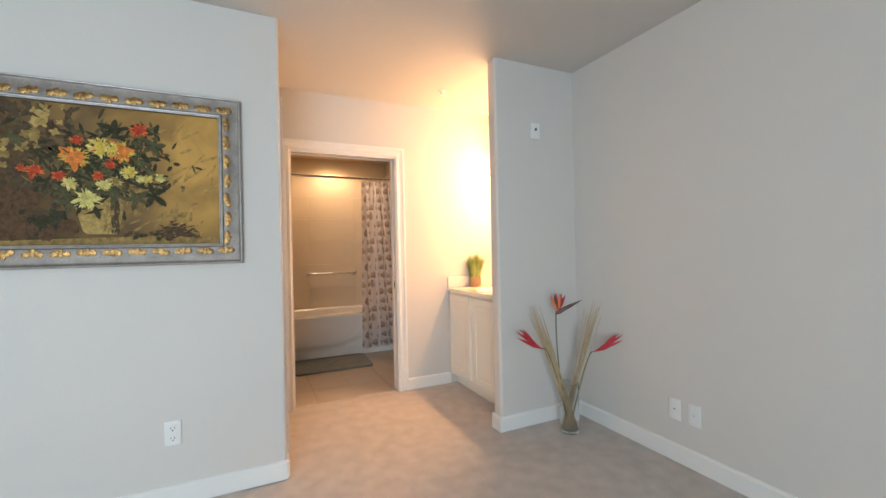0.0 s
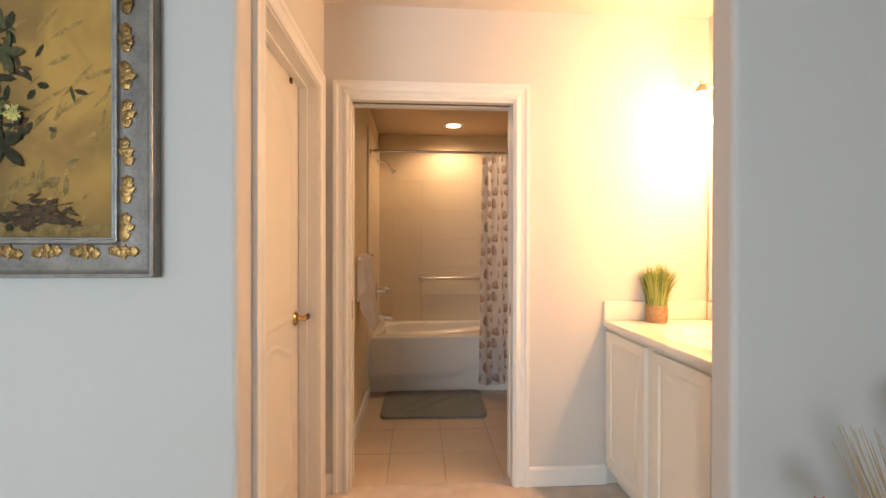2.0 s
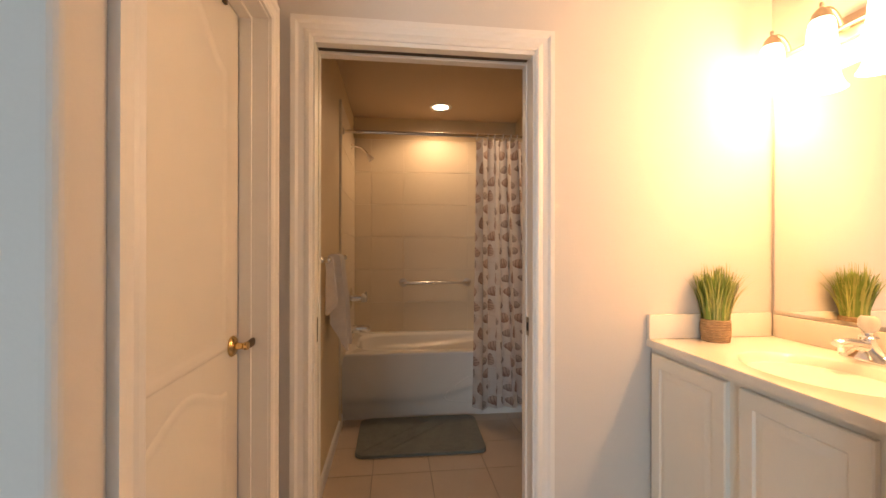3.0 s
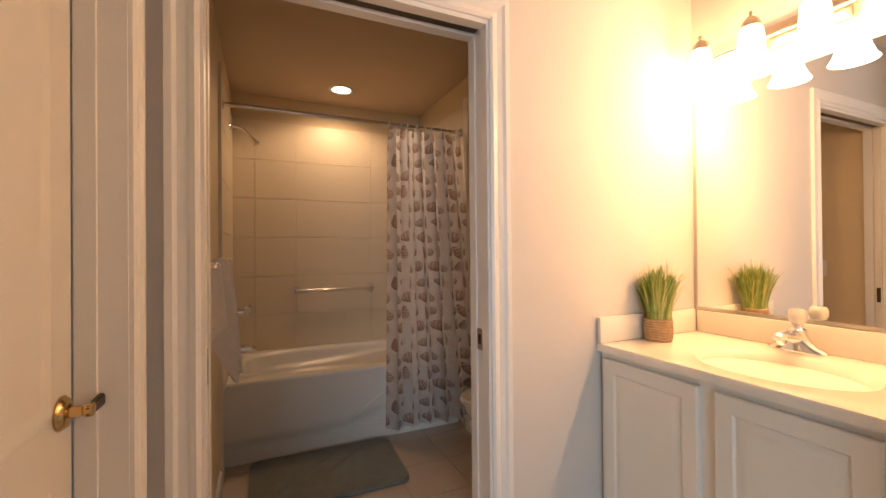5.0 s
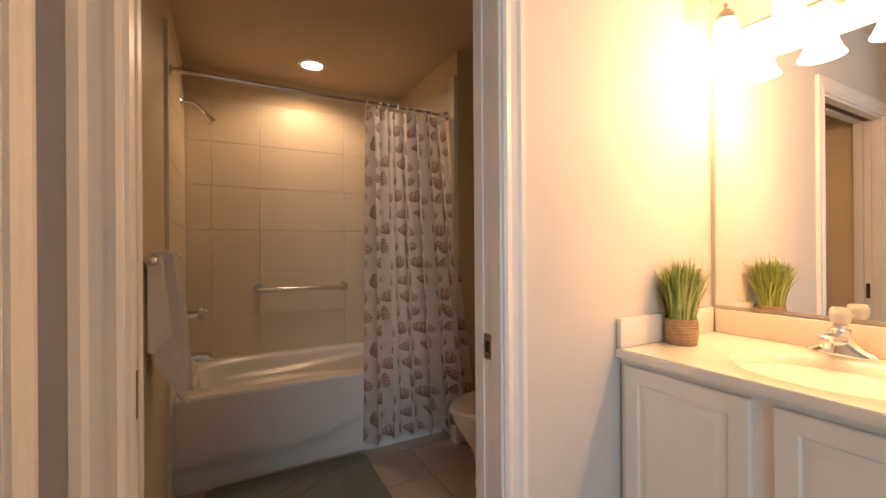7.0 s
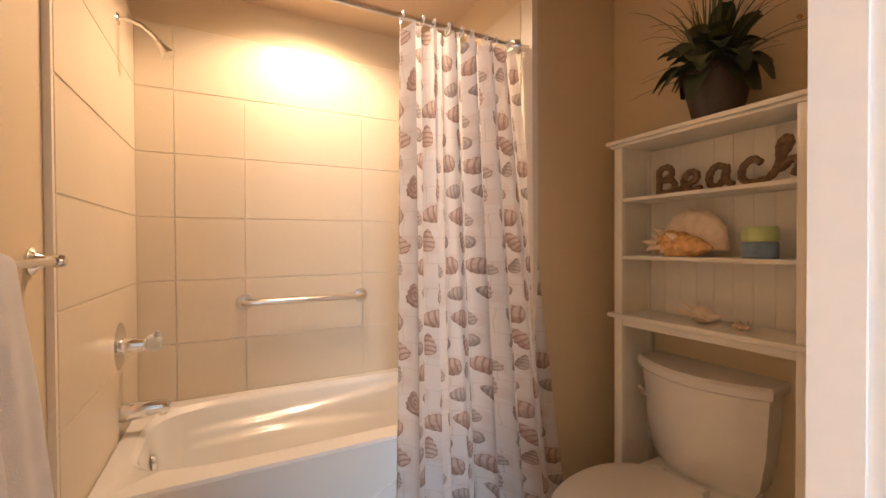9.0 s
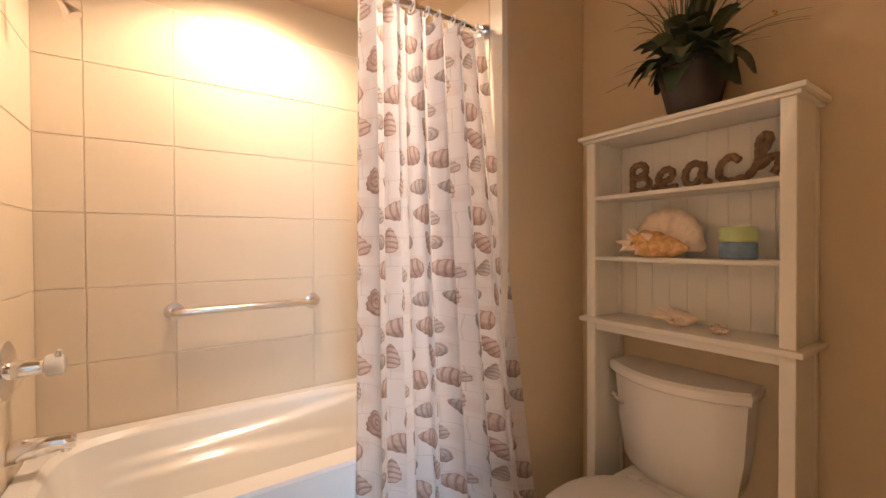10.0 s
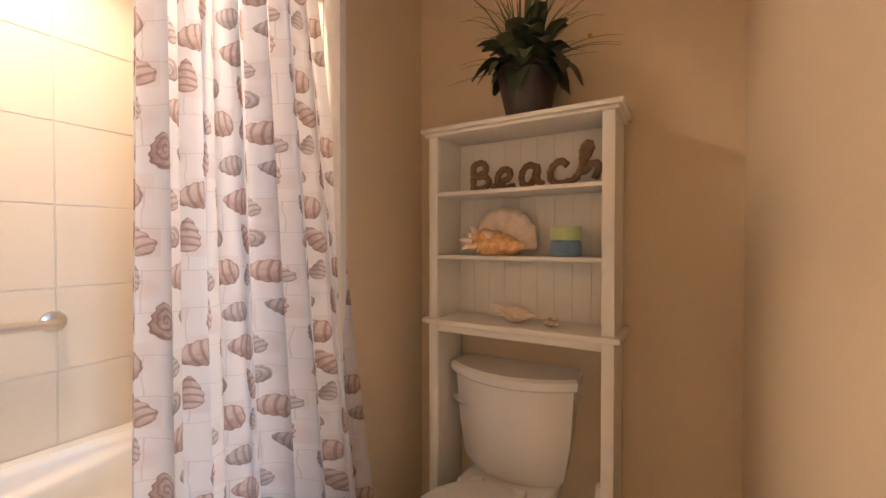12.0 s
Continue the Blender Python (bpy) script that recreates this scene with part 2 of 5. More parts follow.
    L(uv, wn2.inputs["Vector"]); L(wn2.outputs[1], wv.inputs[0]); L(uv, wv.inputs[2])
    L(wv.outputs[0], br.inputs["Vector"])
    base = blend(mth("MULTIPLY", br.outputs["Fac"], 0.32), (0.82, 0.80, 0.80), (0.40, 0.36, 0.36))
    base = blend(mth("MULTIPLY", halo, 0.22), base, (0.60, 0.44, 0.38))
    col = blend(mth("MULTIPLY", inside, 0.95), base, tone)
    L(col, b.inputs["Base Color"])
    b.inputs["Roughness"].default_value = 0.75
    weave = N("ShaderNodeTexNoise")
    weave.inputs["Scale"].default_value = 500
    L(uv, weave.inputs["Vector"])
    bp = N("ShaderNodeBump")
    bp.inputs["Strength"].default_value, bp.inputs["Distance"].default_value = 0.15, 0.002
    L(weave.outputs[0], bp.inputs["Height"])
    L(bp.outputs[0], b.inputs["Normal"])
    tr = N("ShaderNodeBsdfTranslucent")
    L(col, tr.inputs["Color"])
    ms = N("ShaderNodeMixShader")
    ms.inputs[0].default_value = 0.6
    L(b.outputs[0], ms.inputs[1]); L(tr.outputs[0], ms.inputs[2])
    L(ms.outputs[0], nt.nodes["Material Output"].inputs["Surface"])
    return m


CURTAIN = curtain_material()


def canvas_material():
    m = bpy.data.materials.new("oil_painted_canvas")
    m.use_nodes = True
    nt = m.node_tree
    N, L = nt.nodes.new, nt.links.new
    b = nt.nodes["Principled BSDF"]
    tc = N("ShaderNodeTexCoord")
    sp_ = N("ShaderNodeSeparateXYZ")
    L(tc.outputs["Object"], sp_.inputs[0])
    n1 = N("ShaderNodeTexNoise")
    n1.inputs["Scale"].default_value, n1.inputs["Detail"].default_value, n1.inputs["Distortion"].default_value = 5, 6, 0.8
    L(tc.outputs["Object"], n1.inputs["Vector"])
    gx = N("ShaderNodeMath")
    gx.operation = "MULTIPLY_ADD"
    L(sp_.outputs[0], gx.inputs[0])
    gx.inputs[1].default_value, gx.inputs[2].default_value = 0.75, 0.20
    gz = N("ShaderNodeMath")
    gz.operation = "MULTIPLY_ADD"
    L(sp_.outputs[2], gz.inputs[0])
    gz.inputs[1].default_value = 0.35
    L(gx.outputs[0], gz.inputs[2])
    sm = N("ShaderNodeMath")
    sm.operation = "MULTIPLY_ADD"
    L(n1.outputs[0], sm.inputs[0])
    sm.inputs[1].default_value = 0.75
    L(gz.outputs[0], sm.inputs[2])
    cr = N("ShaderNodeValToRGB")
    e = cr.color_ramp.elements
    e[0].position, e[0].color = 0.12, (0.025, 0.018, 0.010, 1)
    e[1].position, e[1].color = 0.98, (0.56, 0.32, 0.085, 1)
    for p_, c_ in ((0.35, (0.085, 0.055, 0.022, 1)), (0.55, (0.17, 0.105, 0.045, 1)), (0.78, (0.33, 0.19, 0.06, 1))):
        q = e.new(p_)
        q.color = c_
    L(sm.outputs[0], cr.inputs[0])
    L(cr.outputs[0], b.inputs["Base Color"])
    b.inputs["Roughness"].default_value = 0.7
    b.inputs["Specular IOR Level"].default_value = 0.2
    n2 = N("ShaderNodeTexNoise")
    n2.inputs["Scale"].default_value = 160
    L(tc.outputs["Object"], n2.inputs["Vector"])
    bp = N("ShaderNodeBump")
    bp.inputs["Strength"].default_value, bp.inputs["Distance"].default_value = 0.3, 0.002
    L(n2.outputs[0], bp.inputs["Height"])
    L(bp.outputs[0], b.inputs["Normal"])
    return m


CANVAS = canvas_material()


# ---------- geometry helpers ----------
BASE = {}


def thing(name, at, label, category, group=""):
    o = new(name)
    o.location = at
    o.empty_display_size = 0.05
    BASE[o.name] = Vector(at)
    return tagged(o, label, category, group)


def part(name, bm, material, parent=None, label="", smooth=True):
    """Links a bmesh, modelled in world places, as one mesh under parent."""
    base = BASE[parent.name] if parent else Vector((0, 0, 0))
    bmesh.ops.recalc_face_normals(bm, faces=bm.faces[:])
    bmesh.ops.translate(bm, vec=-base, verts=bm.verts[:])
    me = bpy.data.meshes.new(name)
    bm.to_mesh(me)
    bm.free()
    for p in me.polygons:
        p.use_smooth = smooth
    if smooth:
        me.set_sharp_from_angle(angle=radians(38))
    me.materials.append(material)
    o = new(name, me)
    if parent:
        o.parent = parent
        BASE[o.name] = base
    else:
        BASE[o.name] = Vector((0, 0, 0))
    return tagged(o, label)


def solid(name, bm, material, label, category, kind="structure"):
    return tagged(part(name, bm, material, None, "", False), label, category, "", kind)


def box(x0, x1, y0, y1, z0, z1, bevel=0.0, seg=2, bm=None):
    t = bmesh.new()
    bmesh.ops.create_cube(t, size=1)
    for v in t.verts:
        v.co = Vector(((x0 + x1) / 2 + v.co.x * (x1 - x0), (y0 + y1) / 2 + v.co.y * (y1 - y0), (z0 + z1) / 2 + v.co.z * (z1 - z0)))
    if bevel:
        bmesh.ops.bevel(t, geom=t.edges[:], offset=bevel, segments=seg, profile=0.5, affect="EDGES")
    if bm is None:
        return t
    return join(bm, t)


def join(bm, t):
    me = bpy.data.meshes.new("tmp")
    t.to_mesh(me)
    t.free()
    bm.from_mesh(me)
    bpy.data.meshes.remove(me)
    return bm


def boxes(*rows):
    bm = bmesh.new()
    for r in rows:
        box(*r, bm=bm)
    return bm


def lathe(profile, at=(0, 0, 0), seg=32, m=None, bm=None):
    """Turns (radius, height) pairs round the z axis."""
    bm = bm or bmesh.new()
    m = m or Matrix.Translation(at)
    rings = []
    for r, h in profile:
        if r < 1e-5:
            rings.append([bm.verts.new(m @ Vector((0, 0, h)))])
        else:
            rings.append([bm.verts.new(m @ Vector((r * math.cos(a), r * math.sin(a), h))) for a in np.linspace(0, 2 * math.pi, seg, endpoint=False)])
    for a, b in zip(rings, rings[1:]):
        for i in range(seg):
            j = (i + 1) % seg
            q = [a[i % len(a)], a[j % len(a)], b[j % len(b)], b[i % len(b)]]
            u = list(dict.fromkeys(q))
            if len(u) > 2:
                bm.faces.new(u)
    return bm


def tube(points, radius, seg=10, bm=None, close=True):
    bm = bm or bmesh.new()
    P = [Vector(p) for p in points]
    R = radius if isinstance(radius, (list, tuple)) else [radius] * len(P)
    rings = []
    side = None
    for i, p in enumerate(P):
        d = (P[min(i + 1, len(P) - 1)] - P[max(i - 1, 0)]).normalized()
        if side is None:
            side = d.orthogonal().normalized()
        side = (side - d * side.dot(d)).normalized()
        up = d.cross(side)
        rings.append([bm.verts.new(p + R[i] * (math.cos(a) * side + math.sin(a) * up)) for a in np.linspace(0, 2 * math.pi, seg, endpoint=False)])
    for a, b in zip(rings, rings[1:]):
        for i in range(seg):
            j = (i + 1) % seg
            bm.faces.new((a[i], a[j], b[j], b[i]))
    if close:
        bm.faces.new(rings[0][::-1])
        bm.faces.new(rings[-1])
    return bm


def arc(p0, p1, p2, n=8):
    a, b, c = Vector(p0), Vector(p1), Vector(p2)
    return [(1 - t) ** 2 * a + 2 * t * (1 - t) * b + t * t * c for t in np.linspace(0, 1, n)]


def prism(pts, z0, z1, bm=None):
    bm = bm or bmesh.new()
    lo = [bm.verts.new((x, y, z0)) for x, y in pts]
    hi = [bm.verts.new((x, y, z1)) for x, y in pts]
    n = len(pts)
    bm.faces.new(lo[::-1])
    bm.faces.new(hi)
    for i in range(n):
        bm.faces.new((lo[i], lo[(i + 1) % n], hi[(i + 1) % n], hi[i]))
    return bm


def loft(rings, bm=None, cap0=True, cap1=True):
    bm = bm or bmesh.new()
    V = [[bm.verts.new(p) for p in r] for r in rings]
    n = len(V[0])
    for a, b in zip(V, V[1:]):
        for i in range(n):
            bm.faces.new((a[i], a[(i + 1) % n], b[(i + 1) % n], b[i]))
    if cap0:
        bm.faces.new(V[0][::-1])
    if cap1:
        bm.faces.new(V[-1])
    return bm


def corner(cx, cy, r, a0, a1, n=6):
    return [(cx + r * math.cos(radians(a)), cy + r * math.sin(radians(a))) for a in np.linspace(a0, a1, n)]


# ---------- plan ----------
HX, PY, FY, FB = 0.39, 2.535, 3.535, 3.66      # closet wall, picture wall, bathroom wall front and back
RX, BX, BY = 2.44, 0.45, 5.777                 # right wall, bathroom's wet wall, bathroom's back wall
DX0, DX1, DH = 0.516, 1.379, 2.035             # pocket door opening
CZ, BZ = 2.505, 2.46                            # ceilings
WX0, WY0 = -3.2, -2.6                          # far ends of the bedroom
CY0, CY1 = 2.705, 3.415                        # closet opening

bm = prism([(WX0, PY), *corner(HX - 0.02, PY + 0.02, 0.02, -90, 0), (HX, CY0), (HX - 0.12, CY0), (HX - 0.12, PY + 0.12), (WX0, PY + 0.12)], 0, CZ)
box(HX - 0.12, HX, CY0, CY1, DH, CZ, bm=bm)
box(HX - 0.12, HX, CY1, FY, 0, CZ, bm=bm)
solid("wall_picture", bm, PAINT, "pale greige painted wall with rounded outer corner", "wall")
FM = FB - 0.04
solid("wall_bathroom", boxes((HX - 0.12, DX0, FY, FM, 0, CZ), (DX1, RX + 0.12, FY, FM, 0, CZ), (DX0, DX1, FY, FM, DH, CZ)), PAINT, "pale painted wall around the bathroom doorway", "wall")
solid("wall_bathroom_inner", boxes((HX - 0.12, DX0, FM, FB, 0, CZ), (DX1, RX + 0.12, FM, FB, 0, CZ), (DX0, DX1, FM, FB, DH, CZ)), TAN, "tan painted bathroom side of the doorway wall", "wall")
EX, EY0, EY1 = 1.725, 2.465, 2.56
solid("wall_pier", prism([(RX, EY0), (RX, EY1), *corner(EX + 0.02, EY1 - 0.02, 0.02, 90, 180), *corner(EX + 0.02, EY0 + 0.02, 0.02, 180, 270)], 0, CZ), PAINT, "pale painted wing wall with bullnose end beside the vanity", "wall")
solid("wall_right", boxes((2.40, RX + 0.12, WY0, EY0, 0, CZ), (RX, RX + 0.12, EY0, FY, 0, CZ)), PAINT, "plain pale greige painted wall", "wall")
solid("wall_toilet", boxes((RX, RX + 0.12, FB, 4.795, 0, CZ)), TAN, "tan painted wall behind the toilet", "wall")
solid("wall_bath_left", boxes((BX - 0.12, BX, FB, BY, 0, CZ)), TAN, "warm lit tan painted wall of the bathroom", "wall")
solid("wall_bath_back", boxes((BX - 0.12, 1.98, BY, BY + 0.12, 0, CZ)), TAN, "tan painted wall above the tub surround", "wall")
solid("wall_wing", boxes((1.98, RX + 0.12, 4.795, BY + 0.12, 0, CZ)), TAN, "tan painted wall between the tub and the toilet", "wall")
solid("wall_bedroom_left", boxes((WX0 - 0.12, WX0, WY0 - 0.12, PY + 0.12, 0, CZ)), PAINT, "plain pale bedroom wall", "wall")
W0, W1, WZ0, WZ1 = -2.2, -0.2, 0.3, 2.2
solid("wall_bedroom_back", boxes((WX0, W0, WY0 - 0.12, WY0, 0, CZ), (W1, RX + 0.12, WY0 - 0.12, WY0, 0, CZ), (W0, W1, WY0 - 0.12, WY0, 0, WZ0), (W0, W1, WY0 - 0.12, WY0, WZ1, CZ)), PAINT, "plain pale bedroom wall with a window", "wall")
solid("ceiling_bedroom", boxes((WX0 - 0.12, RX + 0.12, WY0 - 0.12, FB, CZ, CZ + 0.1)), CEIL, "plain pale painted ceiling", "ceiling")
solid("ceiling_bathroom", boxes((BX - 0.12, RX + 0.12, FB, BY + 0.12, BZ, BZ + 0.1)), TANC, "plain painted bathroom ceiling", "ceiling")

# bedroom window behind the walk
win = tagged(new("window_1"), "white framed bedroom window", "window", "", "structure")
BASE[win.name] = Vector((0, 0, 0))
part("window_frame", boxes((W0, W1, WY0 - 0.1, WY0 - 0.05, WZ0, WZ0 + 0.05), (W0, W1, WY0 - 0.1, WY0 - 0.05, WZ1 - 0.05, WZ1), (W0, W0 + 0.05, WY0 - 0.1, WY0 - 0.05, WZ0 + 0.05, WZ1 - 0.05), (W1 - 0.05, W1, WY0 - 0.1, WY0 - 0.05, WZ0 + 0.05, WZ1 - 0.05), (-1.225, -1.175, WY0 - 0.1, WY0 - 0.05, WZ0 + 0.05, WZ1 - 0.05)), TRIM, win, "", False)
for x0, x1 in ((W0 + 0.05, -1.225), (-1.175, W1 - 0.05)):
    pane = part("pane", boxes((x0, x1, WY0 - 0.078, WY0 - 0.072, WZ0 + 0.05, WZ1 - 0.05)), GLASS, win, "", False)
    pane.visible_shadow = False

# carpet: one low pile sheet with soft unevenness
bm = bmesh.new()
nx, ny = 120, 130
gx, gy = np.linspace(WX0, RX, nx), np.linspace(WY0, 3.585, ny)
grid = [[bm.verts.new((x, y, 0.006 * (noise.noise(Vector((x * 5, y * 5, 0))) - 0.4))) for x in gx] for y in gy]
for j in range(ny - 1):
    for i in range(nx - 1):
        bm.faces.new((grid[j][i], grid[j][i + 1], grid[j + 1][i + 1], grid[j + 1][i]))
tagged(part("floor_carpet", bm, CARPET, None, "", True), "beige cut-pile carpet with footprints", "carpet", "", "structure")
solid("ground", boxes((WX0 - 0.12, RX + 0.12, WY0 - 0.12, BY + 0.12, -0.12, -0.012)), GROUT, "concrete slab under the floors", "slab")


def baseboard(pts, h=0.10, t=0.014, name="baseboard"):
    """A board with an eased top along a plan line, standing to its right."""
    bm = bmesh.new()
    P = [Vector((*p, 0)) for p in pts]
    prof = ((0, 0), (t, 0), (t, h - 0.012), (t * 0.55, h - 0.003), (0, h))
    rings = []
    for i, p in enumerate(P):
        d0 = (p - P[i - 1]).normalized() if i else (P[1] - p).normalized()
        d1 = (P[i + 1] - p).normalized() if i < len(P) - 1 else d0
        n0, n1 = Vector((d0.y, -d0.x, 0)), Vector((d1.y, -d1.x, 0))
        n = (n0 + n1) / (1 + n0.dot(n1))
        rings.append([p + n * a + Vector((0, 0, b)) for a, b in prof])
    loft(rings, bm)
    return solid(name, bm, TRIM, "white painted baseboard", "baseboard")


baseboard([(WX0, PY), (HX - 0.01, PY), (HX, PY + 0.01), (HX, 2.626)])
baseboard([(HX, 3.494), (HX, FY), (0.437, FY)])
baseboard([(1.458, FY), (1.874, FY)])
baseboard([(EX, EY1), (EX, EY0), (2.40, EY0), (2.40, WY0)])
baseboard([(BX, FB), (BX, 4.9)], 0.085)
baseboard([(2.02, 4.795), (RX, 4.795), (RX, FB), (1.385, FB)], 0.085)


def casing(plane, u0, u1, top, at, out, w=0.077, name="door_casing", label="white moulded door casing"):
    """Mitred moulded casing round an opening; plane 'y' or 'x' is the wall's normal."""
    prof = ((0, 0), (0, 0.012), (0.010, 0.017), (0.022, 0.014), (0.03, 0.010), (0.05, 0.012), (0.06, 0.018), (w, 0.018), (w, 0))
    bm = bmesh.new()
    rings = []
    for su, uu, zz, sz in ((-1, u0, 0, 0), (-1, u0, top, 1), (1, u1, top, 1), (1, u1, 0, 0)):
        ring = []
        for a, d in prof:
            u, z, o = uu + su * a, zz + sz * a, at + out * d
            ring.append((u, o, z) if plane == "y" else (o, u, z))
        rings.append(ring)
    loft(rings, bm)
    return solid(name, bm, TRIM, label, "door casing")


casing("y", DX0, DX1, DH, FY, -1)
casing("x", CY0, CY1, DH, HX, 1)
# pocket door jambs: split boards with the slot between, and the door's edge inside the slot
J = 0.018
solid("door_jamb", boxes((DX0 - 0.002, DX0 + 0.009, FY - 0.004, FY + 0.042, 0, DH), (DX0 - 0.002, DX0 + 0.009, FY + 0.085, FB + 0.004, 0, DH),
                         (DX1 - 0.009, DX1 + 0.002, FY - 0.004, FY + 0.042, 0, DH), (DX1 - 0.009, DX1 + 0.002, FY + 0.085, FB + 0.004, 0, DH), (DX1 - 0.004, DX1 + 0.002, FY + 0.042, FY + 0.085, 0, DH),
                         (DX0 + 0.009, DX1 - 0.009, FY - 0.004, FY + 0.038, DH - 0.016, DH), (DX0 + 0.009, DX1 - 0.009, FY + 0.088, FB + 0.004, DH - 0.016, DH)), TRIM, "white split jamb of the pocket door", "door jamb")
d = tagged(thing("door_1", (DX0, FY + 0.0635, 0), "white pocket door slid into the wall, edge showing", "door"), kind="structure")
leaf = part("leaf", box(DX0 - 0.01, DX0 + 0.005, FY + 0.046, FY + 0.081, 0.01, DH - 0.02, 0.002), DOORP, d)
part("edge_pull", boxes((DX0 + 0.0055, DX0 + 0.0075, FY + 0.054, FY + 0.073, 0.88, 0.975)), DARKB, d, "dark bronze edge pull", False)
s = thing("strike_plate", (DX1, FY + 0.0635, 0.92), "dark bronze strike plate on the white jamb", "strike plate")
part("plate", boxes((DX1 - 0.0075, DX1 - 0.0045, FY + 0.045, FY + 0.082, 0.885, 0.96)), NICKEL, s, "", False)
part("slot", boxes((DX1 - 0.0085, DX1 - 0.0078, FY + 0.054, FY + 0.072, 0.905, 0.94)), SLOT, s, "", False)
track = solid("door_track", boxes((DX0 + 0.009, DX1 - 0.009, FY + 0.048, FY + 0.08, DH - 0.008, DH - 0.001)), DARKB, "dark sliding track in the door head", "door track")

# closet door: jamb, stop, moulded two-panel leaf with arched top panel
FX = 0.30
solid("closet_jamb", boxes((HX - 0.12, HX + 0.003, CY1 - 0.004, CY1 + 0.002, 0, DH), (HX - 0.12, HX + 0.003, CY0 - 0.002, CY0 + 0.004, 0, DH), (HX - 0.12, HX + 0.003, CY0, CY1, DH - 0.006, DH + 0.002),
                           (FX + 0.002, FX + 0.04, CY1 - 0.014, CY1 - 0.004, 0, DH - 0.006), (FX + 0.002, FX + 0.04, CY0 + 0.004, CY0 + 0.014, 0, DH - 0.006), (FX + 0.002, FX + 0.04, CY0 + 0.014, CY1 - 0.014, DH - 0.016, DH - 0.006)), TRIM, "white closet jamb with door stop", "door jamb")
d = tagged(thing("door_2", (FX, 3.06, 0), "closed cream two-panel moulded closet door", "door"), kind="structure")
y0, y1 = CY0 + 0.008, CY1 - 0.016
part("leaf", box(FX - 0.035, FX, y0, y1, 0.012, DH - 0.012, 0.003), DOORP, d)


def panel_ring(y0, y1, z0, z1, rise, inset, x):
    pts = [(x, y0 + inset, z0 + inset), (x, y1 - inset, z0 + inset), (x, y1 - inset, z1 - inset)]
    n = 14
    if rise:
        for k in range(1, n):
            t = k / n
            pts.append((x, y1 - inset - (y1 - y0 - 2 * inset) * t, z1 - inset + rise * (0.5 - 0.5 * math.cos(2 * math.pi * t))))
    pts.append((x, y0 + inset, z1 - inset))
    return pts


for z0, z1, rise in ((0.93, 1.80, 0.13), (0.22, 0.79, 0.07)):
    args = (y0 + 0.10, y1 - 0.10, z0, z1, rise)
    rings = [panel_ring(*args, i, FX + h) for i, h in ((-0.006, 0.0), (0.0, 0.005), (0.008, 0.006), (0.018, 0.0015), (0.035, 0.0015), (0.05, 0.006))]
    part("panel", loft(rings, None, False, True), DOORP, d)
hx = new("door_handle")
hx.parent = d
BASE[hx.name] = BASE[d.name]
tagged(hx, "brass rose with dark bronze lever")
side = pose(FX, 3.345, 0.928, 0, 90, 0)
part("rose", lathe([(0, 0.0), (0.032, 0.0), (0.034, 0.004), (0.028, 0.012), (0.014, 0.016), (0, 0.016)], m=side), BRASS, hx)
part("neck", lathe([(0.011, 0.014), (0.010, 0.036), (0.013, 0.04), (0.013, 0.052), (0, 0.054)], m=side, seg=20), BRASS, hx)
lev = loft([[(FX + 0.046 + a * 0.006, 3.345 + dy, 0.928 + b * w) for a, b in ((-1, -1), (1, -1), (1, 1), (-1, 1))] for dy, w in ((-0.012, 0.010), (0.02, 0.012), (0.05, 0.014), (0.078, 0.012), (0.09, 0.006))])
bmesh.ops.bevel(lev, geom=lev.edges[:], offset=0.003, segments=2, affect="EDGES")
part("lever", lev, DARKB, hx, "dark bronze lever")
hg = thing("door_closer_pin", (FX + 0.01, 3.27, DH - 0.03), "small dark bracket at the closet door's top", "bracket")
part("pin", box(FX + 0.001, FX + 0.012, 3.26, 3.28, DH - 0.045, DH - 0.022, 0.003), DARKB, hg)

# ---------- bathroom: tiles, surround ----------
SX0, SX1, SY = 0.46, 1.96, 5.767
solid("tub_surround_back", boxes((BX, 1.98, SY, BY, 0.44, 2.26)), WJOINT, "cream moulded tub surround, back panel", "tub surround")
solid("tub_surround_left", boxes((BX, SX0, 4.80, SY, 0.44, 2.26)), WJOINT, "cream moulded tub surround, end panel", "tub surround")
solid("tub_surround_right", boxes((SX1, 1.98, 4.86, SY, 0.44, 2.26)), WJOINT, "cream moulded tub surround, end panel", "tub surround")
solid("surround_edge", boxes((1.952, 1.9795, 4.79, 4.86, 0.0, 2.30), (BX, 0.466, 4.785, 4.80, 0.0, 2.26)), WJOINT, "white trim strip at the surround's edge", "trim")

# ---------- tub ----------
t = thing("bathtub", (1.21, 5.35, 0), "white acrylic alcove bathtub with curved skirt", "bathtub")


def oval(cx, cy, rx, ry, z, n=56, e=2.6):
    out = []
    for a in np.linspace(0, 2 * math.pi, n, endpoint=False):
        c, s_ = math.cos(a), math.sin(a)
        out.append((cx + rx * abs(c) ** (2 / e) * (1 if c >= 0 else -1), cy + ry * abs(s_) ** (2 / e) * (1 if s_ >= 0 else -1), z))
    return out


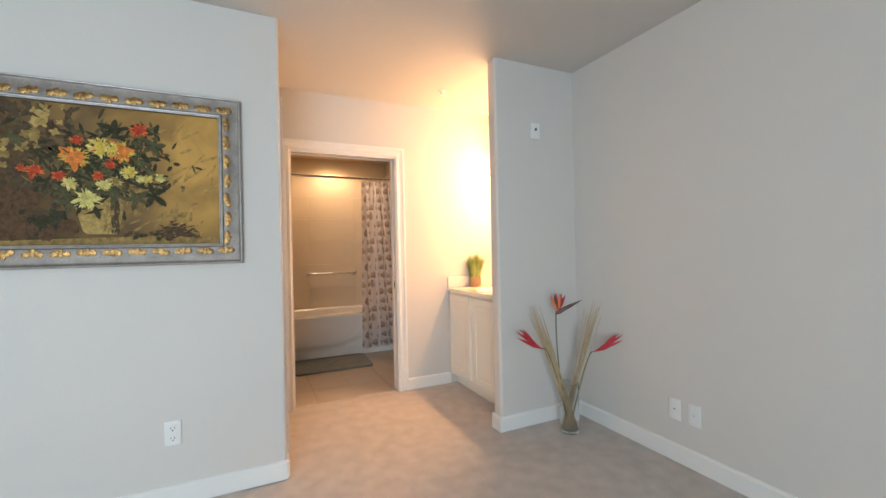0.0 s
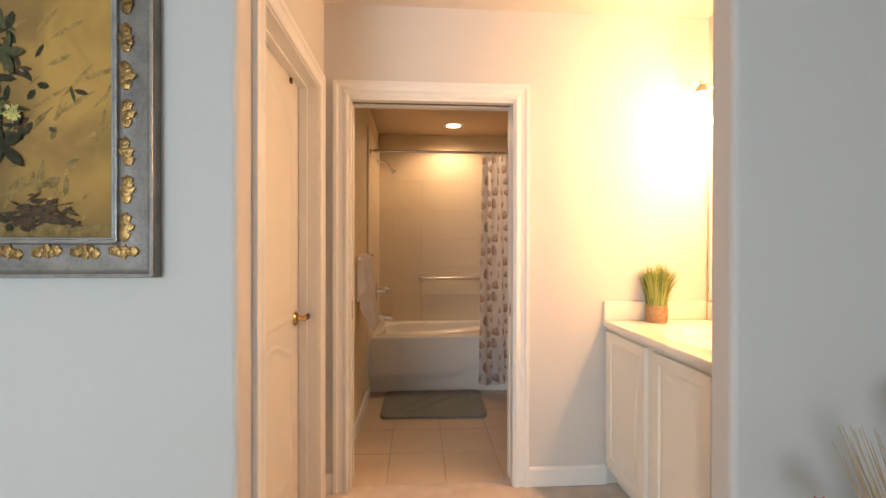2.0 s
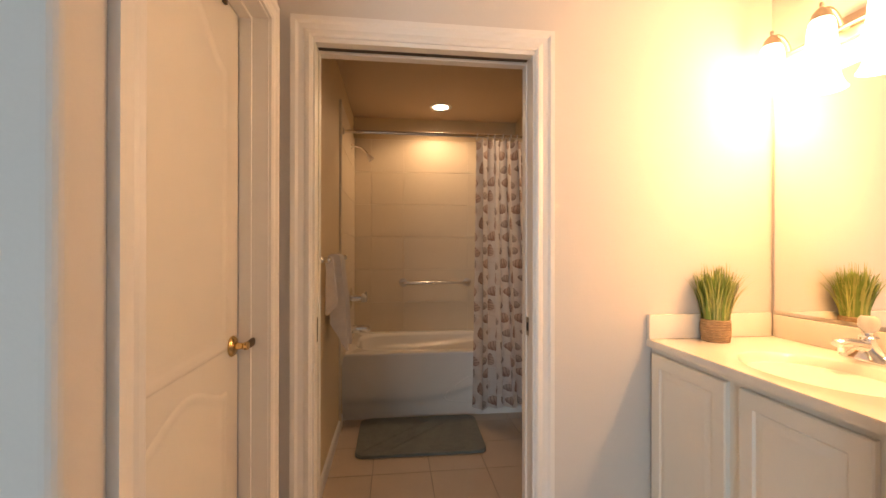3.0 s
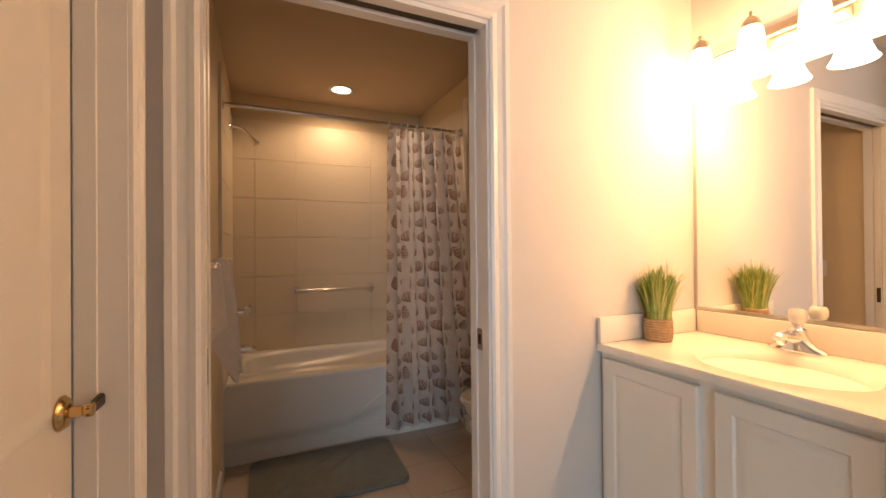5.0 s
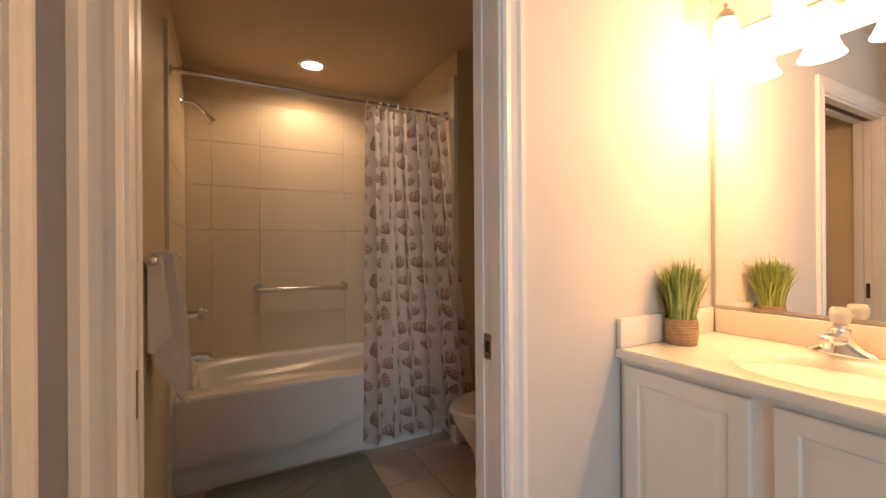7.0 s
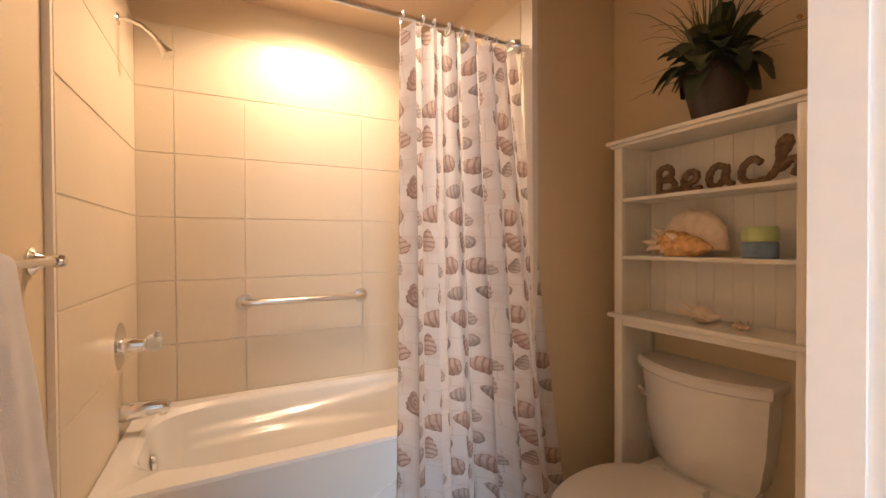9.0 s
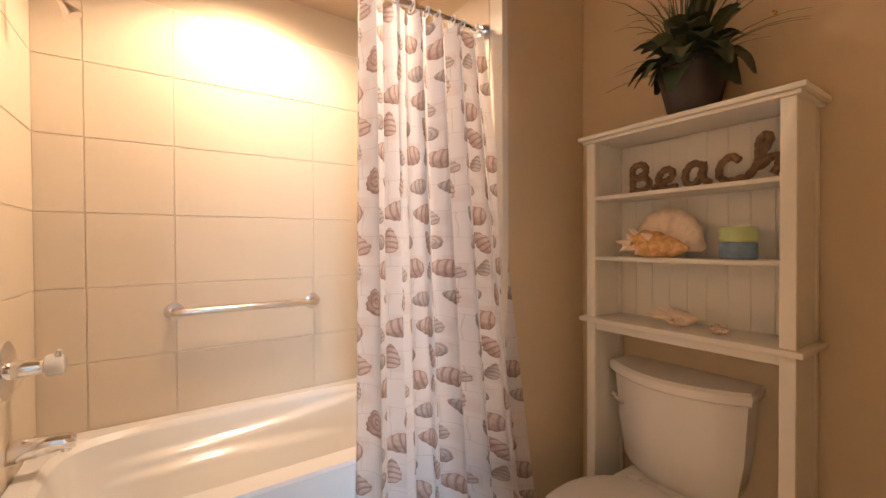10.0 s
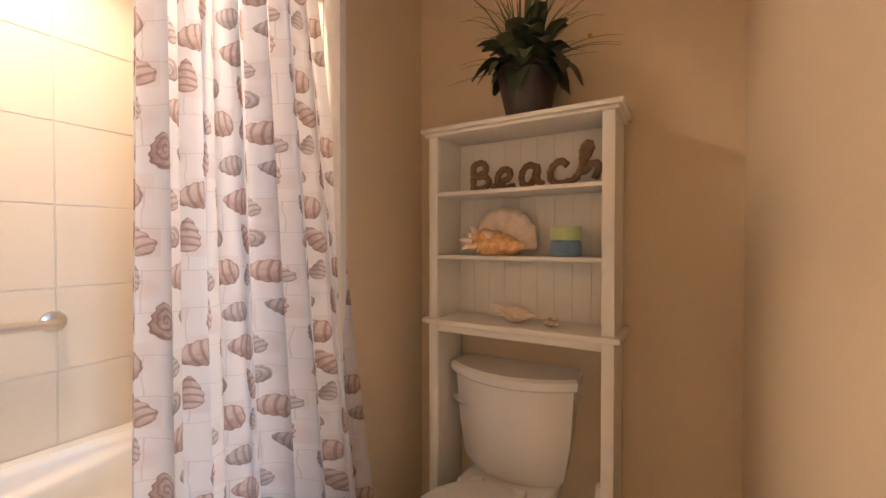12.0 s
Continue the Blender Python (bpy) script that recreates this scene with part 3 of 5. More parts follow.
TY0, TY1, TZ = 4.945, 5.765, 0.485
bm = bmesh.new()
rim = oval(1.21, 5.355, 0.748, 0.409, TZ - 0.012, n=160, e=40)
rings = [rim, oval(1.21, 5.355, 0.742, 0.403, TZ, n=160, e=40), oval(1.20, 5.37, 0.675, 0.335, TZ, n=160, e=4.5)]
zk = (0.12, 0.14, 0.20, 0.30, TZ - 0.02, TZ - 0.004)
for zz in np.linspace(TZ - 0.004, 0.12, 46):
    rx, ry, ex = np.interp(zz, zk, (0.50, 0.545, 0.585, 0.62, 0.658, 0.672)), np.interp(zz, zk, (0.20, 0.228, 0.255, 0.285, 0.318, 0.332)), np.interp(zz, zk, (3, 3.1, 3.3, 3.6, 4, 4.4))
    ring = []
    for x, y, z in oval(np.interp(zz, zk, (1.16, 1.165, 1.18, 1.19, 1.20, 1.20)), 5.37, rx, ry, zz, 160, ex):
        # two moulded arm ledges step in from the long walls and sweep up to the backrest
        u = (x - 0.55) / 1.3
        k = max(0.0, min(1.0, (u - 0.08) * 6)) * max(0.0, min(1.0, (1.0 - u) * 5)) * max(0.0, min(1.0, (abs(y - 5.37) / ry - 0.55) * 4))
        l1 = 0.375 + 0.085 * max(0, u - 0.35) ** 1.4 * 2
        l2 = 0.305 + 0.030 * math.sin(5.2 * u - 0.2) + 0.05 * max(0, u - 0.5)
        k2 = k * max(0.0, min(1.0, (0.82 - u) * 5))
        step = 0.034 * k / (1 + math.exp(min(60, (zz - l1) * 260))) + 0.036 * k2 / (1 + math.exp(min(60, (zz - l2) * 260)))
        ring.append((x, y - step * (1 if y > 5.37 else -0.5), z))
    rings.append(ring)
loft(rings, bm, False, True)
part("basin", bm, TUB, t)
# skirt: gentle bow with a swept recess that rises to the foot end


def skirt_y(xx, zz):
    u = (xx - 0.45) / 1.508
    sweep = 0.13 + 0.60 * max(0, u - 0.38) ** 1.4
    return TY0 + 0.028 / (1 + math.exp((zz - sweep) * 70)) + 0.014 * (1 - zz / TZ)


bm = bmesh.new()
nxs, nzs = 60, 34
rows = [[bm.verts.new((xx, skirt_y(xx, zz), zz)) for xx in np.linspace(0.4505, 1.958, nxs)] for zz in np.linspace(0.0, TZ - 0.012, nzs)]
for a, b in zip(rows, rows[1:]):
    for i in range(nxs - 1):
        bm.faces.new((a[i], a[i + 1], b[i + 1], b[i]))
part("skirt", bm, TUB, t)
# access panel: a raised bead follows its outline on the skirt
pts = [(1.60, 0.085), (1.40, 0.098), (1.25, 0.108), (1.205, 0.122), (1.19, 0.15), (1.21, 0.185), (1.28, 0.24), (1.36, 0.29), (1.43, 0.318), (1.60, 0.33)]
bead = []
for (xa, za), (xb, zb) in zip(pts, pts[1:]):
    bead += [(xa + (xb - xa) * k / 4, za + (zb - za) * k / 4) for k in range(4)]
part("access_panel", tube([(x, skirt_y(x, z) - 0.001, z) for x, z in bead], 0.0055, 6), TUB, t)
part("jet", lathe([(0, 0.004), (0.008, 0.006), (0.016, 0.004), (0.018, 0)], m=pose(1.53, 5.618, 0.27, 80, 0, 0), seg=18), BRASS, t, "small brass jet")
part("overflow", lathe([(0, 0.012), (0.026, 0.012), (0.032, 0.006), (0.034, 0)], m=pose(0.565, 5.43, 0.36, 0, 82, 0), seg=24), CHROME, t, "chrome overflow plate")

# spout, valve, shower arm
sp_ = thing("tub_spout", (SX0, 5.44, 0.56), "chrome tub spout on the surround", "tub spout")
bm = loft([[(SX0 + dx, 5.44 + r * math.cos(a) * 0.9, 0.575 + dz + r * math.sin(a)) for a in np.linspace(0, 2 * math.pi, 16, endpoint=False)] for dx, dz, r in ((0, 0, 0.036), (0.01, 0, 0.038), (0.06, 0.002, 0.034), (0.12, 0.004, 0.029), (0.152, 0.002, 0.026), (0.162, -0.004, 0.018))])
part("body", bm, CHROME, sp_)
part("outlet", lathe([(0.014, 0), (0.014, -0.02), (0.01, -0.02), (0, -0.018)], (SX0 + 0.138, 5.44, 0.566), 16), CHROME, sp_)
v = thing("tub_valve", (SX0, 5.44, 0.835), "chrome valve plate with clear knob", "tub valve")
part("escutcheon", lathe([(0, 0.014), (0.035, 0.014), (0.08, 0.009), (0.098, 0)], m=pose(SX0, 5.44, 0.835, 0, 90, 0)), CHROME, v)
part("stem", lathe([(0.030, 0.01), (0.028, 0.06), (0.024, 0.075), (0.024, 0.088), (0, 0.09)], m=pose(SX0, 5.44, 0.835, 0, 90, 0), seg=24), CHROME, v)
knob = lathe([(0.022, 0.086), (0.034, 0.092), (0.037, 0.105), (0.034, 0.128), (0.026, 0.138), (0, 0.140)], m=pose(SX0, 5.44, 0.835, 0, 90, 0), seg=12)
tube([(SX0 + 0.118, 5.44, 0.84), (SX0 + 0.124, 5.43, 0.868), (SX0 + 0.128, 5.425, 0.885)], [0.014, 0.011, 0.007], 8, knob)
part("knob", knob, CRYST, v, "clear acrylic lever knob")
sh = thing("wall_shower", (SX0, 5.47, 2.10), "chrome shower head on a bent arm", "shower")
part("flange", lathe([(0, 0.008), (0.02, 0.008), (0.028, 0)], m=pose(SX0, 5.47, 2.11, 0, 90, 0), seg=20), CHROME, sh)
part("arm", tube([(SX0, 5.47, 2.11), (SX0 + 0.04, 5.47, 2.115), (SX0 + 0.08, 5.47, 2.105), (SX0 + 0.12, 5.47, 2.07), (SX0 + 0.14, 5.47, 2.045)], 0.009), CHROME, sh)
part("head", lathe([(0, 0), (0.012, 0.0), (0.014, -0.02), (0.026, -0.05), (0.028, -0.06), (0, -0.061)], m=pose(SX0 + 0.135, 5.47, 2.052, 0, -35, 0), seg=20), STEEL, sh)
gb = thing("grab_bar", (1.2, SY, 0.935), "brushed steel grab bar on the tub surround", "grab bar")
part("bar", tube([(0.905, SY - 0.005, 0.935), (0.905, SY - 0.04, 0.935), (0.915, SY - 0.052, 0.935), (0.94, SY - 0.057, 0.935), (1.47, SY - 0.057, 0.935), (1.495, SY - 0.052, 0.935), (1.505, SY - 0.04, 0.935), (1.505, SY - 0.005, 0.935)], 0.0155, 14), STEEL, gb)
for gxx in (0.905, 1.505):
    part("flange", lathe([(0, 0.014), (0.025, 0.014), (0.038, 0.008), (0.040, 0)], m=pose(gxx, SY, 0.935, 90, 0, 0), seg=24), STEEL, gb)

# shower rod with rings and curtain
RY, RZ = 4.895, 2.075
rod = thing("shower_rod", (1.2, RY, RZ), "chrome shower curtain rod", "shower rod")
part("pole", tube([(0.452, RY, RZ), (1.95, RY, RZ)], 0.0125, 14), CHROME, rod)
for xx, a in ((0.452, 90), (1.951, -90)):
    part("end_cap", lathe([(0, 0.02), (0.02, 0.02), (0.026, 0.012), (0.03, 0)], m=pose(xx, RY, RZ, 0, a, 0), seg=20), STEEL, rod)

cu = thing("shower_curtain", (1.67, RY, 0.1), "white fabric shower curtain with brown seashell print, bunched aside", "shower curtain")
NU, NV = 260, 40
FOLDS = 6.5


def cloth(u, v):
    """u runs along the cloth, v from hem to top."""
    x0, x1 = 1.415 - 0.028 * (1 - v), 1.925 + 0.125 * (1 - v) ** 1.3
    ph = 2 * math.pi * FOLDS * (u + 0.018 * math.sin(5.1 * u + 1.7))
    amp = (0.034 + 0.014 * math.sin(9 * u + 2.0)) * (0.75 + 0.45 * (1 - v))
    x = x0 + (x1 - x0) * u + 0.010 * math.sin(ph * 2 + 0.6) * (0.6 + 0.4 * (1 - v))
    y = RY - 0.012 - (0.022 + 0.15 * u ** 3) * (1 - v) ** 0.8 + amp * math.sin(ph) + 0.006 * math.sin(ph * 2.3 + 3 * v)
    z = 0.085 + (RZ - 0.022 - 0.085) * v - 0.016 * (0.5 - 0.5 * math.cos(2 * math.pi * 12 * u)) * v ** 12 + 0.03 * u * (1 - v) ** 4
    return x, y, z


bm = bmesh.new()
uvl = bm.loops.layers.uv.new("cloth")
V = [[bm.verts.new(cloth(i / NU, j / NV)) for i in range(NU + 1)] for j in range(NV + 1)]
LEN = 1.15
for j in range(NV):
    for i in range(NU):
        f = bm.faces.new((V[j][i], V[j][i + 1], V[j + 1][i + 1], V[j + 1][i]))
        for lp, (a, b) in zip(f.loops, ((i, j), (i + 1, j), (i + 1, j + 1), (i, j + 1))):
            lp[uvl].uv = (a / NU * LEN, b / NV * 1.97)
cl = part("fabric", bm, CURTAIN, cu)
for k in range(9):
    x, y, z = cloth((k + 0.5) / 9 if k else 0.02, 1.0)
    ring = thing("curtain_ring", (x, RY, RZ), "white plastic curtain ring on the rod", "curtain ring", "curtain rings")
    part("ring", tube([(x + 0.004 * math.sin(a), RY - 0.004 + 0.021 * math.cos(a), RZ - 0.006 + 0.022 * math.sin(a)) for a in np.linspace(0, 2 * math.pi, 17)], 0.0028, 6), SEATM, ring)

# recessed light
cn = thing("recessed_light", (1.215, 5.42, BZ), "lit round recessed ceiling light with white trim", "ceiling light")
part("trim_ring", lathe([(0.068, -0.002), (0.07, -0.006), (0.092, -0.004), (0.095, 0.0), (0.068, 0.0)], (1.215, 5.42, BZ)), TRIM, cn)
lens = part("lens", lathe([(0, -0.0035), (0.05, -0.004), (0.068, -0.001), (0.068, 0.0)], (1.215, 5.42, BZ)), LENSM, cn, "glowing warm lens")
lens.visible_shadow = False

# bath mat
bmt = thing("bath_mat", (1.0, 4.68, 0), "grey-green plush bath mat before the tub", "bath mat")
bm = prism([*corner(0.64, 4.46, 0.05, 180, 270), *corner(1.34, 4.45, 0.05, 270, 360), *corner(1.36, 4.89, 0.05, 0, 90), *corner(0.64, 4.90, 0.05, 90, 180)], 0.003, 0.02)
bmesh.ops.bevel(bm, geom=[e for e in bm.edges if abs(e.verts[0].co.z - e.verts[1].co.z) < 1e-6 and e.verts[0].co.z > 0.01], offset=0.007, segments=3, affect="EDGES")
part("mat_body", bm, MATM, bmt)
bm = bmesh.new()
for k in range(-2, 4):
    tube([(0.62 + 0.16 * k + 0.02, 4.47, 0.02), (0.62 + 0.16 * k + 0.44, 4.87, 0.02)] if 0.62 + 0.16 * k >= 0.6 and 0.62 + 0.16 * k + 0.44 < 1.38 else [(1.0, 4.5 + 0.05 * k, 0.018), (1.01, 4.5 + 0.05 * k, 0.018)], 0.0035, 5, bm)
part("quilting", bm, MATM, bmt)

# towel bar and towels
TBX = 0.497
tb = thing("towel_bar", (BX, 4.35, 1.19), "chrome towel bar on the bathroom wall", "towel bar")
part("bar", tube([(TBX, 3.985, 1.19), (TBX, 4.715, 1.19)], 0.009, 12), CHROME, tb)
for yy in (4.0, 4.70):
    part("post", lathe([(0, 0.0), (0.03, 0.0), (0.032, 0.006), (0.02, 0.014), (0.011, 0.03), (0.012, 0.036), (0.016, 0.044), (0.016, 0.056), (0.011, 0.063), (0, 0.065)], m=pose(BX, yy, 1.19, 0, 90, 0), seg=20), CHROME, tb)


def towel(name, y0, y1, front, back, thick, label, wob, lean, hem):
    """Terry cloth over the bar: front leg, fold, rear leg; lean shifts the front hem sideways, hem slants it."""
    tw = thing(name, (TBX, (y0 + y1) / 2, 1.2), label, "towel")
    bm = bmesh.new()
    prof = [(TBX + thick, front + (1.19 - front) * k / 16, 1) for k in range(16)]
    prof += [(TBX + thick * math.cos(a), 1.19 + (thick * 0.75) * math.sin(a), 1 if a < 1.5 else 0) for a in np.linspace(0, math.pi, 9)]
    prof += [(TBX - thick * 0.7, 1.19 - (1.19 - back) * k / 12, 0) for k in range(1, 13)]
    n = 30
    rows = []
    for j in range(n + 1):
        s_ = j / n
        row = []
        for x, z, fr in prof:
            drop = max(0, 1.19 - z)
            g = min(1, drop * 5)
            yy = y0 + (y1 - y0) * (0.5 + (s_ - 0.5) * (1 - 0.12 * g + 0.25 * drop)) + (lean * drop ** 1.3 if fr else 0.05 * drop)
            fold = 0.013 * math.sin(8.5 * s_ + wob) + 0.006 * math.sin(19 * s_ + 2 * wob + 3 * drop)
            xx = x + g * fold * (1 if fr else 0.3) + (0.05 * drop * fr)
            row.append(bm.verts.new((xx, yy, z + (hem * (s_ - 0.5) + 0.008 * math.sin(11 * s_ + wob)) * drop * (1.6 if fr else 0.5))))
        rows.append(row)
    m_ = len(prof)
    for a, b in zip(rows, rows[1:]):
        for i in range(m_):
            bm.faces.new((a[i], a[(i + 1) % m_], b[(i + 1) % m_], b[i]))
    for r_ in (rows[0], rows[-1]):
        for i in range(m_ // 2):
            if i + 1 < m_ - 2 - i:
                bm.faces.new((r_[i], r_[i + 1], r_[m_ - 2 - i], r_[m_ - 1 - i]))
    o = part("cloth", bm, TOWEL, tw)
    return tw


towel("bath_towel", 4.21, 4.40, 0.68, 0.84, 0.036, "white terry bath towel draped over the chrome bar", 0.5, 0.10, 0.02)
towel("hand_towel", 4.035, 4.085, 0.975, 0.91, 0.020, "small white terry towel folded over the chrome bar", 2.0, 0.0, -0.1)



def wall_plate(name, m, label, slots, category="outlet"):
    """A cover plate in the local xz plane, facing local -y."""
    o = thing(name, m.translation, label, category)
    bm = box(-0.036, 0.036, -0.006, 0, -0.059, 0.059, 0.0025)
    for v_ in bm.verts:
        v_.co = m @ v_.co
    part("cover", bm, PLASTIC, o)
    for x0, x1, z0, z1, dp, mt in slots:
        bm = box(x0, x1, -dp, -0.0055, z0, z1)
        for v_ in bm.verts:
            v_.co = m @ v_.co
        part("insert", bm, mt, o, "", False)
    return o


DUPLEX = [(-0.017, 0.017, 0.008, 0.040, 0.009, PLASTIC), (-0.017, 0.017, -0.040, -0.008, 0.009, PLASTIC)] + [(x, x + 0.003, z, z + 0.009, 0.0096, SLOT) for x in (-0.009, 0.006) for z in (0.022, -0.026)] + [(-0.003, 0.003, z, z + 0.005, 0.0096, SLOT) for z in (0.012, -0.036)]
wall_plate("wall_outlet", pose(-0.131, PY, 0.355), "white duplex outlet on the pale wall", DUPLEX)
wall_plate("cable_plate", pose(2.40, 1.70, 0.295, 0, 0, -90), "white cable wall plate near the floor", [(-0.005, 0.005, -0.002, 0.002, 0.008, SLOT)], "wall plate")
wall_plate("phone_plate", pose(2.40, 1.585, 0.295, 0, 0, -90), "white wall plate with a square insert", [(-0.018, 0.018, -0.034, 0.034, 0.009, PLASTIC), (-0.004, 0.004, -0.003, 0.002, 0.0098, NICKEL)], "wall plate")
wall_plate("light_switch", pose(BX, 3.93, 1.09, 0, 0, 90), "white light switch on the bathroom wall", [(-0.006, 0.006, -0.012, 0.012, 0.012, PLASTIC)], "light switch")
al = thing("wall_sensor", (2.045, EY0, 2.04), "white call button box high on the wing wall", "wall sensor")
part("housing", box(2.008, 2.082, EY0 - 0.02, EY0, 1.985, 2.095, 0.006), PLASTIC, al)
part("button", lathe([(0, 0.004), (0.008, 0.004), (0.01, 0)], m=pose(2.045, EY0 - 0.02, 2.05, 90, 0, 0), seg=14), SLOT, al)
spk = thing("ceiling_sprinkler", (1.65, 3.12, CZ), "small white ceiling fire sprinkler", "sprinkler")
part("cup", lathe([(0.03, 0), (0.028, -0.008), (0.015, -0.012), (0.008, -0.03), (0.016, -0.034), (0, -0.036)], (1.65, 3.12, CZ), 20), PLASTIC, spk)

# ---------- vanity ----------
VX, VT = 1.88, 0.874
cab = thing("vanity_cabinet", (2.15, 3.05, 0), "white painted vanity cabinet with raised-panel doors", "vanity cabinet")
part("body", boxes((VX, 2.425, EY1 + 0.012, FY - 0.004, 0.09, 0.842)), CABW, cab, "", False)
part("toe_kick", boxes((VX + 0.06, 2.42, EY1 + 0.012, FY - 0.004, 0.0, 0.09)), CABW, cab, "", False)


def panel_door(y0, y1, z0, z1):
    rings = []
    for i, h in ((0, 0), (0, 0.014), (0.004, 0.018), (0.050, 0.018), (0.056, 0.012), (0.064, 0.012), (0.078, 0.0195), (0.088, 0.0195)):
        rings.append([(VX - 0.001 - h, y0 + i, z0 + i), (VX - 0.001 - h, y1 - i, z0 + i), (VX - 0.001 - h, y1 - i, z1 - i), (VX - 0.001 - h, y0 + i, z1 - i)])
    part("door", loft(rings), CABW, cab)


panel_door(3.135, 3.508, 0.13, 0.822)
panel_door(2.73, 3.085, 0.13, 0.822)
ct = thing("vanity_countertop", (2.15, 3.05, VT), "cream cultured-marble vanity top with moulded oval basin", "countertop")
CXc, CYc, BRX, BRY = 2.12, 3.055, 0.185, 0.235
outer = []
n = 64
X0, X1, Y0, Y1 = 1.856, RX - 0.002, EY1 + 0.003, FY - 0.002
for a in np.linspace(0, 2 * math.pi, n, endpoint=False):
    c, s_ = math.cos(a), math.sin(a)
    k = min(((X1 if c > 0 else X0) - CXc) / c if abs(c) > 1e-6 else 9, ((Y1 if s_ > 0 else Y0) - CYc) / s_ if abs(s_) > 1e-6 else 9)
    outer.append([CXc + k * c, CYc + k * s_])
for cx, cy in ((X0, Y0), (X0, Y1), (X1, Y0), (X1, Y1)):
    q = min(outer, key=lambda p: (p[0] - cx) ** 2 + (p[1] - cy) ** 2)
    q[0], q[1] = cx, cy
ell = lambda f, z: [(CXc + BRX * f * math.cos(a), CYc + BRY * f * math.sin(a), z) for a in np.linspace(0, 2 * math.pi, n, endpoint=False)]
rings = [[(x, y, VT - 0.03) for x, y in outer], [(x, y, VT - 0.006) for x, y in outer], [(CXc + (x - CXc) * 0.988, CYc + (y - CYc) * 0.992, VT) for x, y in outer], ell(1.04, VT), ell(1.0, VT - 0.004), ell(0.93, VT - 0.03), ell(0.78, VT - 0.075), ell(0.5, VT - 0.115), ell(0.12, VT - 0.13)]
part("top", loft(rings, None, False, True), MARBLE, ct)
part("side_splash", box(1.858, RX - 0.022, FY - 0.021, FY - 0.002, VT + 0.0005, 0.975, 0.004), MARBLE, ct)
part("back_splash", box(RX - 0.021, RX - 0.001, EY1 + 0.003, FY - 0.022, VT + 0.0005, 0.970, 0.004), MARBLE, ct)
part("drain", lathe([(0, 0.002), (0.018, 0.003), (0.022, 0)], (CXc, CYc, VT - 0.128), 20), CHROME, ct, "chrome drain")
FCY = 3.115
fc = thing("vanity_faucet", (2.355, FCY, VT), "chrome single-handle vanity faucet with clear knob", "faucet")
ov = lambda rx, ry, z, dx=0.0: [(2.362 + dx + rx * math.cos(a), FCY + ry * math.sin(a), VT + z) for a in np.linspace(0, 2 * math.pi, 32, endpoint=False)]
part("base", loft([ov(0.030, 0.088, 0.001), ov(0.032, 0.090, 0.008), ov(0.030, 0.084, 0.016), ov(0.028, 0.060, 0.028), ov(0.028, 0.038, 0.046), ov(0.028, 0.030, 0.066), ov(0.026, 0.028, 0.082), ov(0.020, 0.021, 0.088)]), CHROME, fc)
bm = loft([[(2.362 - dx, FCY + w * math.cos(a), VT + z + h * math.sin(a)) for a in np.linspace(0, 2 * math.pi, 20, endpoint=False)] for dx, z, w, h in ((0.0, 0.052, 0.026, 0.024), (0.04, 0.060, 0.023, 0.019), (0.08, 0.066, 0.021, 0.016), (0.115, 0.066, 0.020, 0.014), (0.124, 0.064, 0.014, 0.009))])
part("spout", bm, CHROME, fc)
part("aerator", lathe([(0.012, 0), (0.012, -0.018), (0.009, -0.018), (0, -0.016)], (2.262, FCY, VT + 0.056), 16), CHROME, fc)
part("collar", lathe([(0.020, 0.086), (0.019, 0.098), (0.014, 0.102), (0, 0.102)], (2.362, FCY, VT), 20), CHROME, fc)
part("knob", lathe([(0.013, 0.100), (0.022, 0.106), (0.028, 0.120), (0.028, 0.140), (0.021, 0.152), (0, 0.154)], (2.362, FCY, VT), 10), CRYST, fc, "faceted clear acrylic knob")

mr = thing("vanity_mirror", (RX - 0.006, 3.05, 0.98), "large frameless wall mirror above the vanity", "mirror")
part("glass", box(RX - 0.008, RX - 0.002, EY1 + 0.03, 3.515, 0.985, 1.90, 0.001, 1), MIRROR, mr, "", False)
part("bottom_channel", boxes((RX - 0.013, RX - 0.0015, EY1 + 0.03, 3.517, 0.974, 0.985)), STEEL, mr, "thin metal channel", False)
part("edge_strip", boxes((RX - 0.0095, RX - 0.0015, 3.5152, 3.5185, 0.985, 1.90)), STEEL, mr, "", False)

